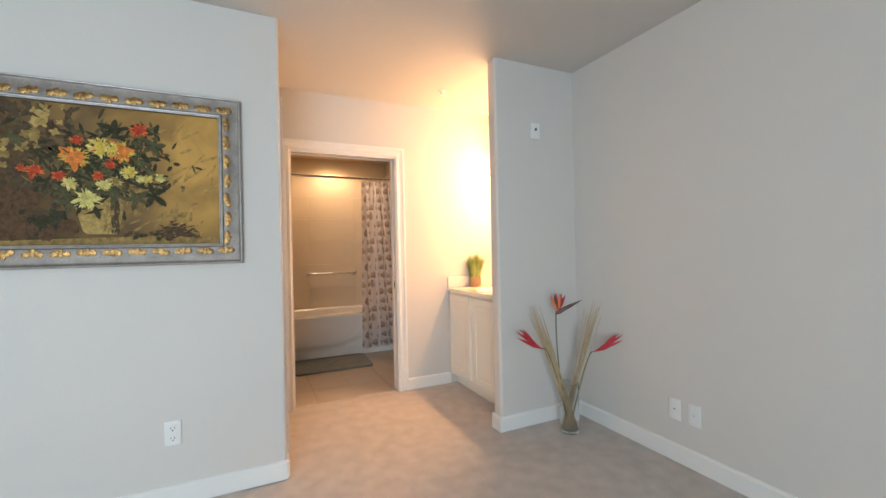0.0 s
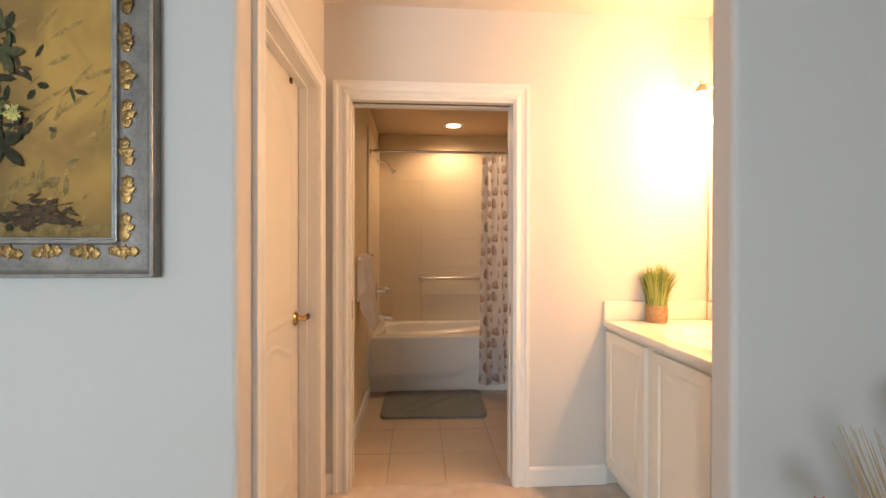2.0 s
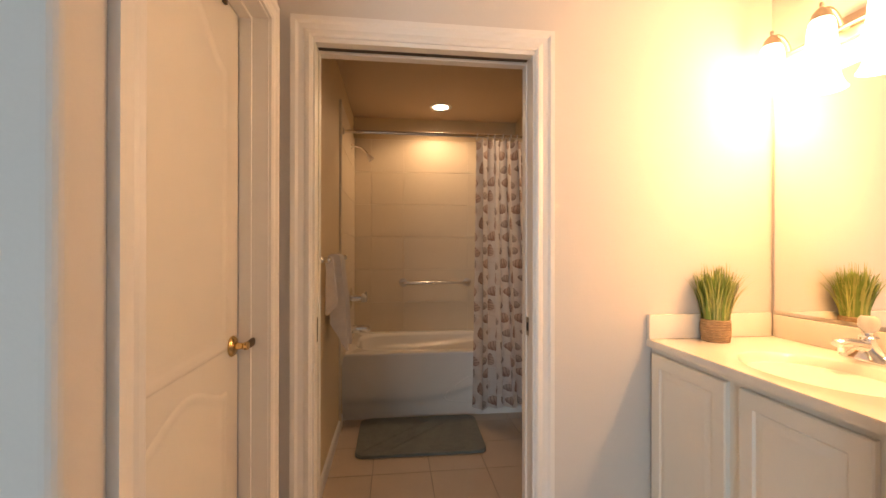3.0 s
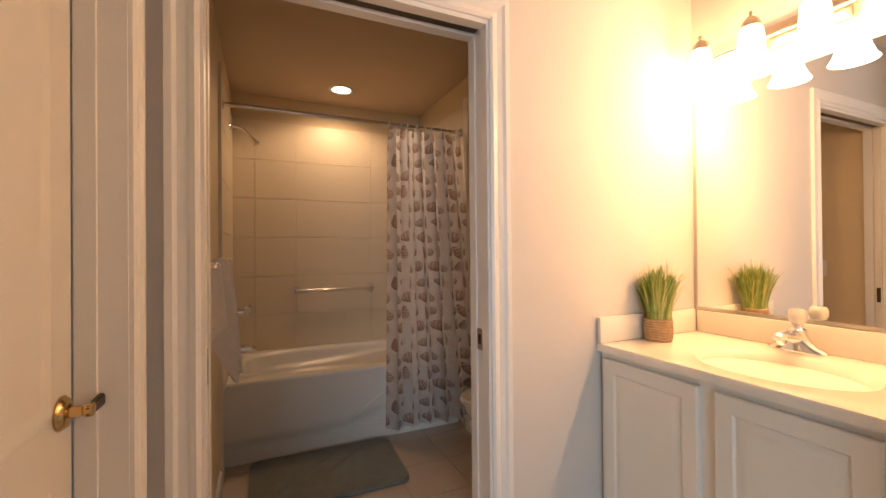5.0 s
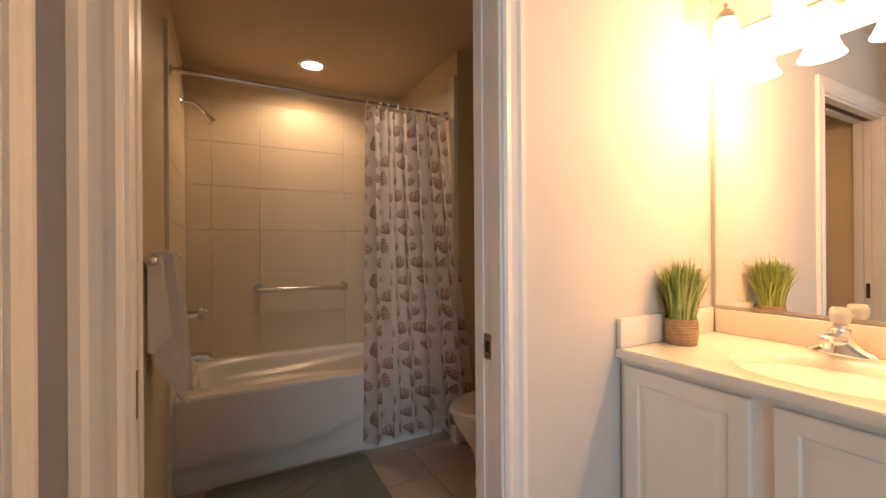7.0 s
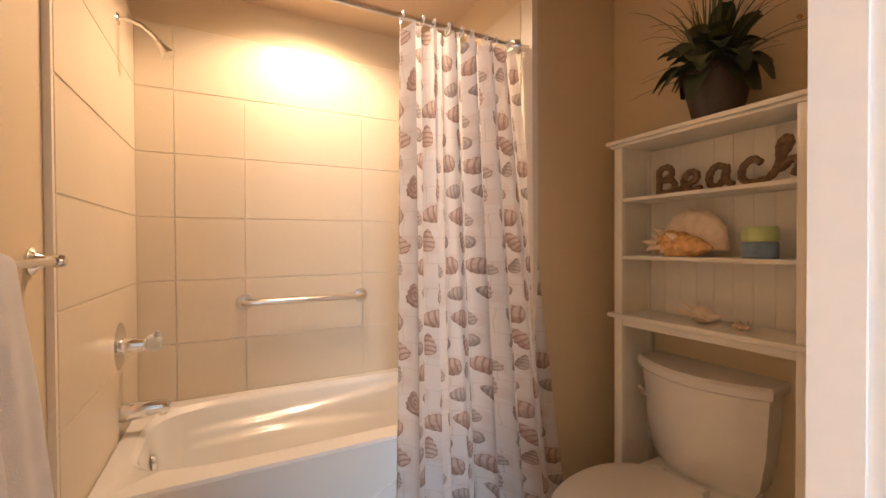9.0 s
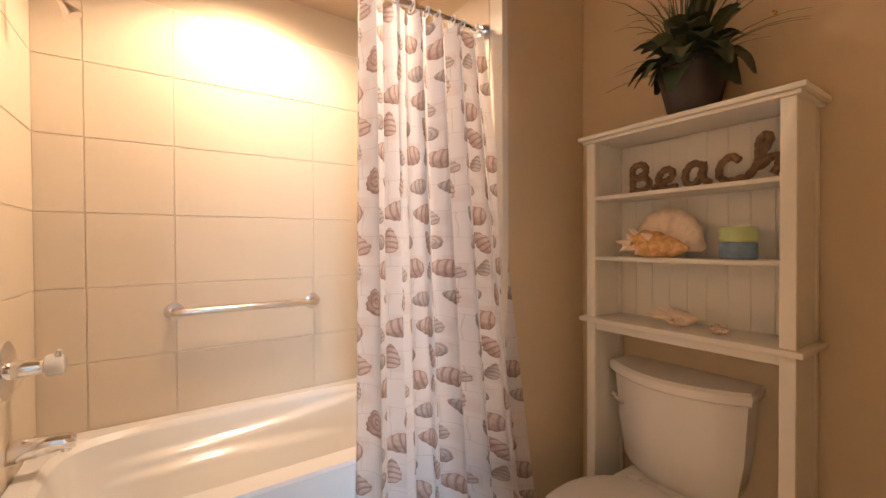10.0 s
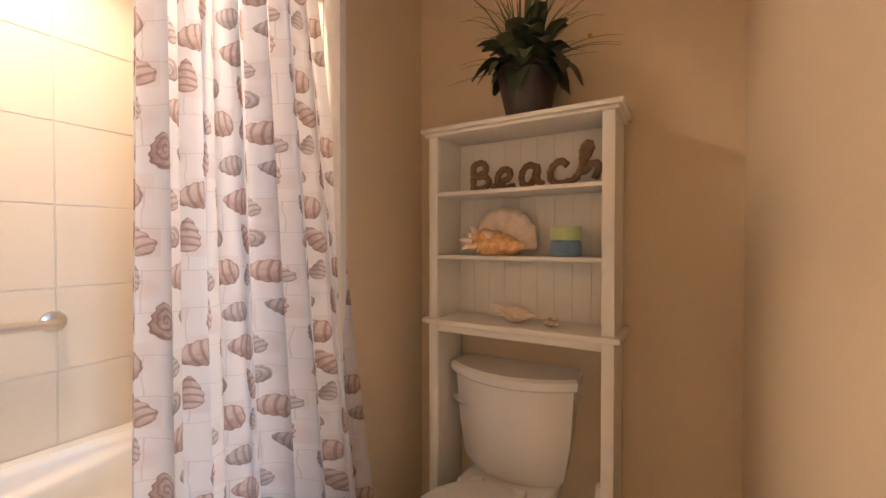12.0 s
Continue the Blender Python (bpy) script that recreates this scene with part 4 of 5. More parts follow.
vl = thing("vanity_light", (RX, 3.125, 2.05), "nickel vanity bar light with four lit frosted bell shades", "vanity light")
part("backplate", box(RX - 0.03, RX - 0.001, 2.97, 3.28, 1.985, 2.075, 0.01), NICKEL, vl)
part("bar", tube([(RX - 0.045, 2.76, 2.03), (RX - 0.045, 3.49, 2.03)], 0.009, 12), NICKEL, vl)
for yy in (3.03, 3.22):
    part("bar_post", tube([(RX - 0.02, yy, 2.03), (RX - 0.045, yy, 2.03)], 0.008, 8), NICKEL, vl)
for ly in LAMP_Y:
    part("arm", tube(arc((RX - 0.045, ly, 2.03), (RX - 0.075, ly, 2.12), (2.31, ly, 2.085), 8), 0.006, 8), NICKEL, vl)
    part("cap", lathe([(0, 0.118), (0.006, 0.116), (0.007, 0.106), (0.004, 0.10), (0.012, 0.094), (0.026, 0.078), (0.031, 0.062), (0.031, 0.055), (0, 0.055)], (2.31, ly, 1.995), 20), NICKEL, vl)
    shd = part("shade", lathe([(0.030, 0.056), (0.036, 0.045), (0.040, 0.02), (0.042, -0.02), (0.047, -0.06), (0.058, -0.09), (0.068, -0.105), (0.066, -0.105), (0.055, -0.088), (0.044, -0.06), (0.039, -0.02), (0.037, 0.02), (0.028, 0.05)], (2.31, ly, 1.995), 28), SHADEM, vl, "glowing frosted glass bell shade")
    shd.visible_shadow = False


def blade_tuft(parent, name, at, n, height, spread, width, material, seed, droop=0.25, r0=0.035):
    rnd = random.Random(seed)
    bm = bmesh.new()
    for _ in range(n):
        a, r = rnd.uniform(0, 2 * math.pi), r0 * math.sqrt(rnd.random())
        h, s_ = height * rnd.uniform(0.72, 1.05), spread * (rnd.random() ** 0.8)
        d_ = Vector((math.cos(a + rnd.uniform(-0.6, 0.6)), math.sin(a + rnd.uniform(-0.6, 0.6)), 0))
        q = Vector((-d_.y, d_.x, 0))
        p0 = Vector(at) + Vector((r * math.cos(a), r * math.sin(a), 0))
        prev = None
        w = width * rnd.uniform(0.7, 1.2)
        for k in range(6):
            t_ = k / 5
            p = p0 + d_ * s_ * t_ ** 1.7 + Vector((0, 0, h * (t_ - droop * t_ ** 3 * (s_ / max(spread, 1e-4)))))
            ww = w * (1 - t_ ** 2.2) + 0.0004
            cur = (bm.verts.new(p - q * ww), bm.verts.new(p + q * ww + d_ * ww * 0.3))
            if prev:
                bm.faces.new((prev[0], prev[1], cur[1], cur[0]))
            prev = cur
    return part(name, bm, material, parent)


pg = thing("potted_grass", (2.11, 3.462, VT), "artificial green grass in a rope-wrapped pot", "potted plant")
bm = bmesh.new()
for k in range(9):
    z = VT + 0.006 + k * 0.0098
    r = 0.046 + 0.004 * math.sin(k * 0.35)
    tube([(2.11 + r * math.cos(a), 3.462 + r * math.sin(a), z) for a in np.linspace(0, 2 * math.pi, 41)], 0.0055, 6, bm, False)
part("rope_wrap", bm, ROPE, pg)
part("pot", lathe([(0, 0.0), (0.043, 0.0), (0.045, 0.085), (0.04, 0.085), (0.038, 0.07), (0, 0.07)], (2.11, 3.462, VT + 0.001)), ROPE, pg)
blade_tuft(pg, "grass", (2.11, 3.462, VT + 0.07), 300, 0.232, 0.062, 0.0034, GRASSA, 3, 0.2, 0.046)
blade_tuft(pg, "tip_tuft", (2.11, 3.462, VT + 0.07), 220, 0.242, 0.078, 0.003, GRASSB, 4, 0.2, 0.046)
blade_tuft(pg, "sprig_tuft", (2.15, 3.452, VT + 0.08), 20, 0.17, 0.11, 0.0012, GRASSB, 9, 0.15, 0.01)
su = thing("succulent", (2.32, 2.795, VT), "small green succulent in a clear glass cup", "potted plant")
part("cup", lathe([(0, 0.0), (0.026, 0.0), (0.028, 0.05), (0.026, 0.05), (0.024, 0.006), (0, 0.006)], (2.32, 2.795, VT + 0.001)), GLASS, su)
part("soil", lathe([(0, 0.0), (0.022, 0.0), (0.023, 0.028), (0, 0.03)], (2.32, 2.795, VT + 0.008)), DARKPOT, su)
bm = bmesh.new()
for k in range(16):
    a = k * 2.4
    el = 0.2 + 0.075 * k
    dv = Vector((math.cos(a) * math.cos(el), math.sin(a) * math.cos(el), math.sin(el)))
    p0 = Vector((2.32, 2.795, VT + 0.042))
    tube([p0, p0 + dv * 0.014, p0 + dv * 0.028, p0 + dv * 0.04], [0.004, 0.008, 0.007, 0.001], 6, bm)
part("rosette", bm, GRASSA, su)

# ---------- toilet ----------
TYC = 4.335
to = thing("toilet", (2.05, TYC, 0), "white porcelain two-piece toilet with closed lid", "toilet")


def tank_ring(z, half, front, bow, back=2.425, n=12):
    pts = [(back, TYC - half * 0.96, z), (back, TYC + half * 0.96, z)]
    for k in range(n + 1):
        s_ = 1 - 2 * k / n
        pts.append((front - bow * (1 - s_ * s_), TYC + half * s_, z))
    return pts


bm = loft([tank_ring(0.395, 0.165, 2.335, 0.06), tank_ring(0.43, 0.185, 2.33, 0.075), tank_ring(0.55, 0.205, 2.325, 0.08), tank_ring(0.735, 0.218, 2.318, 0.085)])
bmesh.ops.bevel(bm, geom=[e for e in bm.edges if e.calc_face_angle(0) > 0.6], offset=0.018, segments=3, affect="EDGES")
part("tank", bm, CERAM, to)
bm = loft([tank_ring(0.735, 0.226, 2.31, 0.088, 2.43), tank_ring(0.742, 0.232, 2.305, 0.09, 2.432), tank_ring(0.768, 0.234, 2.303, 0.09, 2.432), tank_ring(0.778, 0.226, 2.312, 0.088, 2.43)])
part("tank_lid", bm, CERAM, to)
part("flush_lever", tube([(2.245, 4.515, 0.665), (2.235, 4.513, 0.665), (2.228, 4.50, 0.664), (2.222, 4.455, 0.660)], [0.014, 0.012, 0.009, 0.007], 10), CHROME, to, "chrome flush lever")


def egg(z, x0, x1, half, n=36):
    c = x0 + (x1 - x0) * 0.58
    out = []
    for a in np.linspace(0, 2 * math.pi, n, endpoint=False):
        ca, sa = math.cos(a), math.sin(a)
        out.append((c + (ca * (x1 - c) if ca > 0 else ca * (c - x0)), TYC + half * sa, z))
    return out


part("bowl", loft([egg(0.0, 1.80, 2.34, 0.125), egg(0.025, 1.80, 2.34, 0.122), egg(0.05, 1.81, 2.33, 0.112), egg(0.14, 1.805, 2.31, 0.108), egg(0.21, 1.775, 2.30, 0.125), egg(0.27, 1.735, 2.30, 0.15), egg(0.32, 1.705, 2.31, 0.172), egg(0.36, 1.685, 2.32, 0.182), egg(0.385, 1.68, 2.32, 0.185)]), CERAM, to)
part("tank_shelf", box(2.20, 2.42, TYC - 0.16, TYC + 0.16, 0.345, 0.396, 0.015, 3), CERAM, to)
part("seat", loft([egg(0.387, 1.675, 2.20, 0.188), egg(0.40, 1.668, 2.20, 0.192), egg(0.404, 1.672, 2.20, 0.188)]), SEATM, to)
part("seat_lid", loft([egg(0.406, 1.672, 2.21, 0.186), egg(0.412, 1.667, 2.213, 0.19), egg(0.422, 1.675, 2.21, 0.184), egg(0.428, 1.72, 2.19, 0.15)]), SEATM, to)
for sgn in (-1, 1):
    part("hinge", box(2.185, 2.225, TYC + sgn * 0.075 - 0.02, TYC + sgn * 0.075 + 0.02, 0.395, 0.425, 0.006), SEATM, to)
br = thing("toilet_brush", (2.33, 4.035, 0), "white toilet brush standing beside the toilet", "toilet brush")
part("holder", lathe([(0, 0), (0.045, 0), (0.05, 0.02), (0.04, 0.12), (0.036, 0.12), (0.036, 0.03), (0, 0.03)], (2.33, 4.035, 0.001)), SEATM, br)
part("handle", lathe([(0.009, 0.03), (0.009, 0.36), (0.014, 0.37), (0.018, 0.41), (0.015, 0.445), (0, 0.455)], (2.33, 4.035, 0.0), 18), SEATM, br)

# ---------- over-toilet shelf ----------
SF, SBK, SYA, SYB = 2.238, 2.428, 3.985, 4.625
us = thing("storage_shelf", (2.33, 4.305, 0), "white painted over-toilet storage shelf", "shelf")
for y0 in (SYA, SYB - 0.036):
    part("post", box(SF, SF + 0.03, y0, y0 + 0.036, 0, 1.608, 0.002), CABW, us)
    part("rear_post", box(SBK - 0.03, SBK, y0, y0 + 0.036, 0, 1.608, 0.002), CABW, us)
    part("side_panel", box(SF + 0.03, SBK - 0.03, y0 + 0.002, y0 + 0.034, 0.94, 1.608, 0.001, 1), CABW, us)
    part("lower_side", box(SF + 0.03, SBK - 0.03, y0 + 0.002, y0 + 0.034, 0.0, 0.926, 0.001, 1), CABW, us)
part("top_board", box(SF - 0.024, SBK + 0.004, SYA - 0.024, SYB + 0.024, 1.618, 1.634, 0.003), CABW, us)
part("top_moulding", box(SF - 0.012, SBK + 0.002, SYA - 0.012, SYB + 0.012, 1.606, 1.618, 0.003), CABW, us)
for z in (1.403, 1.175):
    part("shelf_board", box(SF + 0.004, SBK - 0.012, SYA + 0.028, SYB - 0.028, z - 0.014, z, 0.002), CABW, us)
part("ledge", box(SF - 0.022, SBK + 0.003, SYA - 0.02, SYB + 0.02, 0.926, 0.943, 0.003), CABW, us)
part("apron", box(SF + 0.004, SF + 0.022, SYA + 0.036, SYB - 0.036, 0.895, 0.926, 0.002), CABW, us)
n = 9
wb = (SYB - SYA - 0.07) / n
for k in range(n):
    y0 = SYA + 0.035 + k * wb
    part("back_slat", box(SBK - 0.012, SBK - 0.004, y0 + 0.0004, y0 + wb - 0.0004, 0.943, 1.606, 0.0005, 1), CABW, us, "", False)
part("back_board", boxes((SBK - 0.0045, SBK - 0.001, SYA + 0.03, SYB - 0.03, 0.943, 1.606)), CABW, us, "", False)
part("stretcher", box(SBK - 0.026, SBK - 0.006, SYA + 0.036, SYB - 0.036, 0.15, 0.19, 0.002), CABW, us)

# twine word on the upper shelf
wd = thing("word_sign", (2.30, 4.26, 1.403), "brown twine-wrapped word sign reading Beach", "word sign")
Z0 = 1.411


def letter(pts, y, k=1.0):
    """Strokes drawn in the plane across the shelf; a runs to the reader's right."""
    P = [Vector((2.31, y - a * k, Z0 + b * k)) for a, b in pts]
    fine = []
    for i in range(len(P) - 1):
        p0, p1, p2, p3 = P[max(i - 1, 0)], P[i], P[i + 1], P[min(i + 2, len(P) - 1)]
        for t_ in np.linspace(0, 1, 5, endpoint=False):
            fine.append(0.5 * ((2 * p1) + (p2 - p0) * t_ + (2 * p0 - 5 * p1 + 4 * p2 - p3) * t_ ** 2 + (3 * p1 - p0 - 3 * p2 + p3) * t_ ** 3))
    fine.append(P[-1])
    rr = [0.0116 + 0.0014 * math.sin(i * 2.2) for i in range(len(fine))]
    return tube(fine, rr, 8)


part("letter_b", letter([(0, 0), (0, 0.05), (0.002, 0.088), (0.03, 0.098), (0.048, 0.085), (0.045, 0.062), (0.012, 0.05), (0.05, 0.046), (0.062, 0.022), (0.04, 0.004), (0.012, 0.004)], 4.478), BROWNROPE, wd)
part("letter_e", letter([(-0.02, 0.004), (0.01, 0.02), (0.045, 0.036), (0.048, 0.058), (0.025, 0.066), (0.004, 0.045), (0.006, 0.014), (0.03, 0.002), (0.065, 0.006)], 4.385), BROWNROPE, wd)
part("letter_a", letter([(0.05, 0.064), (0.022, 0.072), (0.0, 0.045), (0.003, 0.012), (0.022, 0.002), (0.045, 0.025), (0.055, 0.066), (0.054, 0.02), (0.075, 0.004)], 4.293), BROWNROPE, wd)
part("letter_c", letter([(0.058, 0.060), (0.035, 0.076), (0.008, 0.055), (0.004, 0.02), (0.028, 0.002), (0.07, 0.008)], 4.197), BROWNROPE, wd)
part("letter_h", letter([(-0.022, 0.002), (0.004, 0.028), (0.024, 0.072), (0.042, 0.108), (0.033, 0.124), (0.018, 0.108), (0.016, 0.072), (0.018, 0.034), (0.042, 0.056), (0.062, 0.056), (0.062, 0.032), (0.050, 0.010)], 4.107), BROWNROPE, wd)

# conch, candle, starfish pair
cs = thing("conch_shell", (2.32, 4.36, 1.175), "large orange conch shell with pale flared lip", "seashell")
rnd = random.Random(31)
bm = bmesh.new()
n, rings = 40, []
for k in range(30):
    t_ = k / 29
    r = 0.056 * max(0.02, math.sin(math.pi * min(1, t_ ** 0.8 * 0.93 + 0.05))) ** 0.8 * (1 + 0.10 * math.sin(26 * t_) * (1 - t_))
    ring = []
    for a in np.linspace(0, 2 * math.pi, n, endpoint=False):
        w = 1 + 0.10 * math.sin(a * 5 + k * 0.55) * (1 - t_) + 0.05 * noise.noise(Vector((3 * math.cos(a), 3 * math.sin(a), 9 * t_)))
        ring.append((2.305 + 0.75 * r * w * math.cos(a), 4.495 - 0.215 * t_, 1.175 + max(0.001, 0.046 - 0.014 * t_ + r * w * math.sin(a) * 0.92)))
    rings.append(ring)
loft(rings, bm)
part("whorl", bm, SHELLO, cs)
bm = bmesh.new()
for k in range(15):
    a, t_ = -0.4 + k * 0.55, 0.05 + 0.028 * k
    p0 = Vector((2.295 - 0.022 * math.cos(a * 1.7), 4.495 - 0.215 * t_, 1.221 + 0.030 * math.sin(a)))
    d_ = Vector((-0.5 * abs(math.cos(a * 1.7)), rnd.uniform(0.4, 1.2), 0.9 * math.sin(a))).normalized()
    ln = rnd.uniform(0.022, 0.045) * (1.1 - t_)
    tube([p0 - d_ * 0.01, p0 + d_ * ln * 0.4, p0 + d_ * ln], [0.015, 0.009, 0.0015], 7, bm)
for v_ in bm.verts:
    v_.co.z = max(v_.co.z, 1.1765)
part("spines", bm, SHELLP, cs, "cream pointed spines")
bm = bmesh.new()
fan = []
for k in range(33):
    a = math.pi * (k / 32) * 1.02 - 0.02
    rag = 1 + 0.022 * math.sin(15 * a) + 0.014 * math.sin(37 * a)
    fan.append([bm.verts.new((2.335 + 0.03 * q * q + 0.003 * math.sin(13 * a) * q, 4.385 + q * rag * 0.125 * math.cos(a) - 0.022 * q * math.sin(a), 1.1775 + 0.018 + q * rag * (0.150 + 0.016 * math.cos(a)) * max(0, math.sin(a)) ** 0.85)) for q in (0.12, 0.35, 0.6, 0.85, 1.0)])
for a, b in zip(fan, fan[1:]):
    for i in range(4):
        bm.faces.new((a[i], a[i + 1], b[i + 1], b[i]))
lip = part("lip", bm, SHELLP, cs, "pale cream flared lip")
md = lip.modifiers.new("thickness", "SOLIDIFY")
md.thickness = 0.006
cd = thing("candle", (2.315, 4.145, 1.175), "round two-tone candle, pale green over mottled blue", "candle")
for nm, z0, z1, m_ in (("blue_layer", 0.0005, 0.052, CANDB), ("green_layer", 0.0525, 0.098, CANDG)):
    cbm = lathe([(0, z0), (0.044, z0), (0.048, z0 + 0.004), (0.0485, z0 + 0.02), (0.048, z1 - 0.006), (0.044, z1), (0.02, z1 - 0.002), (0, z1 - 0.003)], (2.315, 4.145, 1.175), 40)
    for v_ in cbm.verts:
        a = math.atan2(v_.co.y - 4.145, v_.co.x - 2.315)
        k = 1 + 0.10 * math.cos(2 * a) ** 4 - 0.05
        v_.co.x, v_.co.y = 2.315 + (v_.co.x - 2.315) * k, 4.145 + (v_.co.y - 4.145) * k
    part(nm, cbm, m_, cd)
st = thing("spider_conch", (2.31, 4.31, 0.943), "pale spiny seashell lying on the shelf ledge", "seashell")
bm = loft([[(2.31 + 0.034 * r * math.cos(a), 4.37 - 0.115 * t_, 0.943 + 0.03 + 0.03 * r * math.sin(a)) for a in np.linspace(0, 2 * math.pi, 14, endpoint=False)] for t_, r in ((0, 0.12), (0.15, 0.5), (0.35, 0.95), (0.5, 1.0), (0.7, 0.8), (0.9, 0.4), (1, 0.12))])
part("body", bm, SHELLP, st)
bm = bmesh.new()
for dy, dx, dz in ((0.09, -0.01, 0.012), (0.075, 0.02, 0.03), (0.05, -0.045, 0.004), (0.0, -0.06, 0.002), (-0.05, -0.05, 0.0), (0.02, 0.0, 0.036), (-0.08, 0.0, 0.01)):
    p0 = Vector((2.30, 4.32, 0.966))
    p1 = p0 + Vector((dx, dy * 1.15, dz * 1.4))
    tube([p0, (p0 + p1) / 2 + Vector((0, 0, 0.006)), p1], [0.014, 0.007, 0.0012], 7, bm)
part("spines", bm, SHELLP, st)
sm_ = thing("small_shell", (2.30, 4.185, 0.943), "small speckled murex seashell", "seashell")
bm = loft([[(2.29 + 0.017 * r * math.cos(a), 4.21 - 0.055 * t_, 0.943 + 0.014 + 0.0135 * r * math.sin(a)) for a in np.linspace(0, 2 * math.pi, 12, endpoint=False)] for t_, r in ((0, 0.3), (0.2, 0.9), (0.45, 1.0), (0.7, 0.8), (1, 0.3))])
part("body", bm, SHELLS, sm_)
bm = bmesh.new()
for k in range(12):
    a = k * 2.4
    p0 = Vector((2.29 + 0.013 * math.cos(a), 4.205 - 0.0035 * k, 0.958 + 0.010 * math.sin(a)))
    tube([p0, p0 + Vector((0.010 * math.cos(a), 0, max(-0.006, 0.010 * math.sin(a))))], [0.004, 0.0008], 6, bm)
part("knobs", bm, SHELLS, sm_)

# plant on the shelf's top
pl = thing("potted_plant", (2.33, 4.275, 1.634), "dark artificial leafy plant in a dark brown pot", "potted plant")
part("pot", lathe([(0, 0), (0.072, 0), (0.077, 0.008), (0.07, 0.013), (0.076, 0.03), (0.104, 0.15), (0.111, 0.152), (0.111, 0.168), (0.10, 0.168), (0.095, 0.13), (0, 0.13)], (2.318, 4.275, 1.6345)), DARKPOT, pl)
rnd = random.Random(12)
for k in range(64):
    a = rnd.uniform(0, 2 * math.pi)
    el, ln, wd_ = rnd.uniform(0.0, 1.45), rnd.uniform(0.09, 0.165), rnd.uniform(0.022, 0.040)
    if el < 0.7:
        ln, wd_ = ln * rnd.uniform(0.7, 1.1), wd_ * 1.15
    d_ = Vector((math.cos(a), math.sin(a), 0))
    if d_.x > 0.3:
        ln *= 0.45
    q = Vector((-d_.y, d_.x, 0))
    p0 = Vector((2.318, 4.275, 1.785 + 0.05 * rnd.random() * el)) + d_ * rnd.uniform(0.03, 0.085) * (0.4 if d_.x > 0.3 else 1)
    bm = bmesh.new()
    prev = None
    for s_ in range(8):
        t_ = s_ / 7
        p = p0 + d_ * ln * (t_ * math.cos(el * (1 - t_ * 0.3))) + Vector((0, 0, ln * math.sin(el) * t_ * 1.2 - 0.16 * ln / 0.15 * t_ ** 2.6 * (1.0 - 0.5 * el / 1.2)))
        w = wd_ * (math.sin(math.pi * min(1, t_ * 0.93 + 0.03)) ** 0.8) + 0.0015
        cur = [bm.verts.new(p - q * w + Vector((0, 0, 0.35 * w))), bm.verts.new(p), bm.verts.new(p + q * w + Vector((0, 0, 0.35 * w)))]
        if prev:
            bm.faces.new((prev[0], prev[1], cur[1], cur[0]))
            bm.faces.new((prev[1], prev[2], cur[2], cur[1]))
        prev = cur
    part("leaf", bm, LEAFB if k % 5 == 0 else LEAF, pl)
blade_tuft(pl, "grass_tuft", (2.305, 4.29, 1.77), 64, 0.40, 0.17, 0.0042, LEAFB, 21, 0.3, 0.04)
rnd = random.Random(5)
bm = bmesh.new()
for k in range(26):
    a = rnd.uniform(1.9, 4.9)
    d_ = Vector((math.cos(a) * 0.75, math.sin(a), 0))
    ln, h = rnd.uniform(0.16, 0.30), rnd.uniform(-0.03, 0.22)
    p0 = Vector((2.31, 4.265, 1.79))
    tube(arc(p0, p0 + d_ * ln * 0.5 + Vector((0, 0, h + 0.05)), p0 + d_ * ln + Vector((0, 0, h)), 7), [0.0018, 0.0016, 0.0014, 0.0012, 0.001, 0.0008, 0.0005], 4, bm)
part("wire_tuft", bm, LEAFB, pl)
part("bud", lathe([(0, 0), (0.012, 0.008), (0.014, 0.02), (0, 0.032)], (2.24, 4.285, 1.83), 12), ORANGEF, pl, "small orange bud")
nl = thing("wall_hook", (RX, 4.095, 1.93), "tiny brass hook on the bathroom wall", "hook")
part("pin", lathe([(0, 0.012), (0.006, 0.01), (0.007, 0)], m=pose(RX, 4.095, 1.93, 0, -90, 0), seg=12), BRASS, nl)

# ---------- painting ----------
FX0, FX1, FZ0, FZ1 = -0.98, 0.195, 1.18, 2.022
pc = thing("painting", (-0.39, PY - 0.02, 1.6), "flower still life in a silver frame with gilded ornaments", "painting")
prof = ((0, 0.0), (0, 0.026), (0.008, 0.030), (0.014, 0.024), (0.022, 0.022), (0.06, 0.030), (0.084, 0.026), (0.09, 0.030), (0.10, 0.028), (0.104, 0.014), (0.104, 0.0))
loops = []
for sx_, x, sz, z in ((1, FX0, 1, FZ0), (-1, FX1, 1, FZ0), (-1, FX1, -1, FZ1), (1, FX0, -1, FZ1), (1, FX0, 1, FZ0)):
    loops.append([(x + sx_ * a, PY - 0.002 - d_, z + sz * a) for a, d_ in prof])
part("frame", loft(loops, None, False, False), FRAMEG, pc)
for a, r_ in ((0.006, 0.0045), (0.0925, 0.0055), (0.1005, 0.003)):
    pts = [(FX0 + a, PY - 0.032, FZ0 + a), (FX1 - a, PY - 0.032, FZ0 + a), (FX1 - a, PY - 0.032, FZ1 - a), (FX0 + a, PY - 0.032, FZ1 - a)]
    bm = bmesh.new()
    for i in range(4):
        tube([pts[i], pts[(i + 1) % 4]], r_, 8, bm)
    part("bead", bm, FRAMES, pc, "bright silver bead")


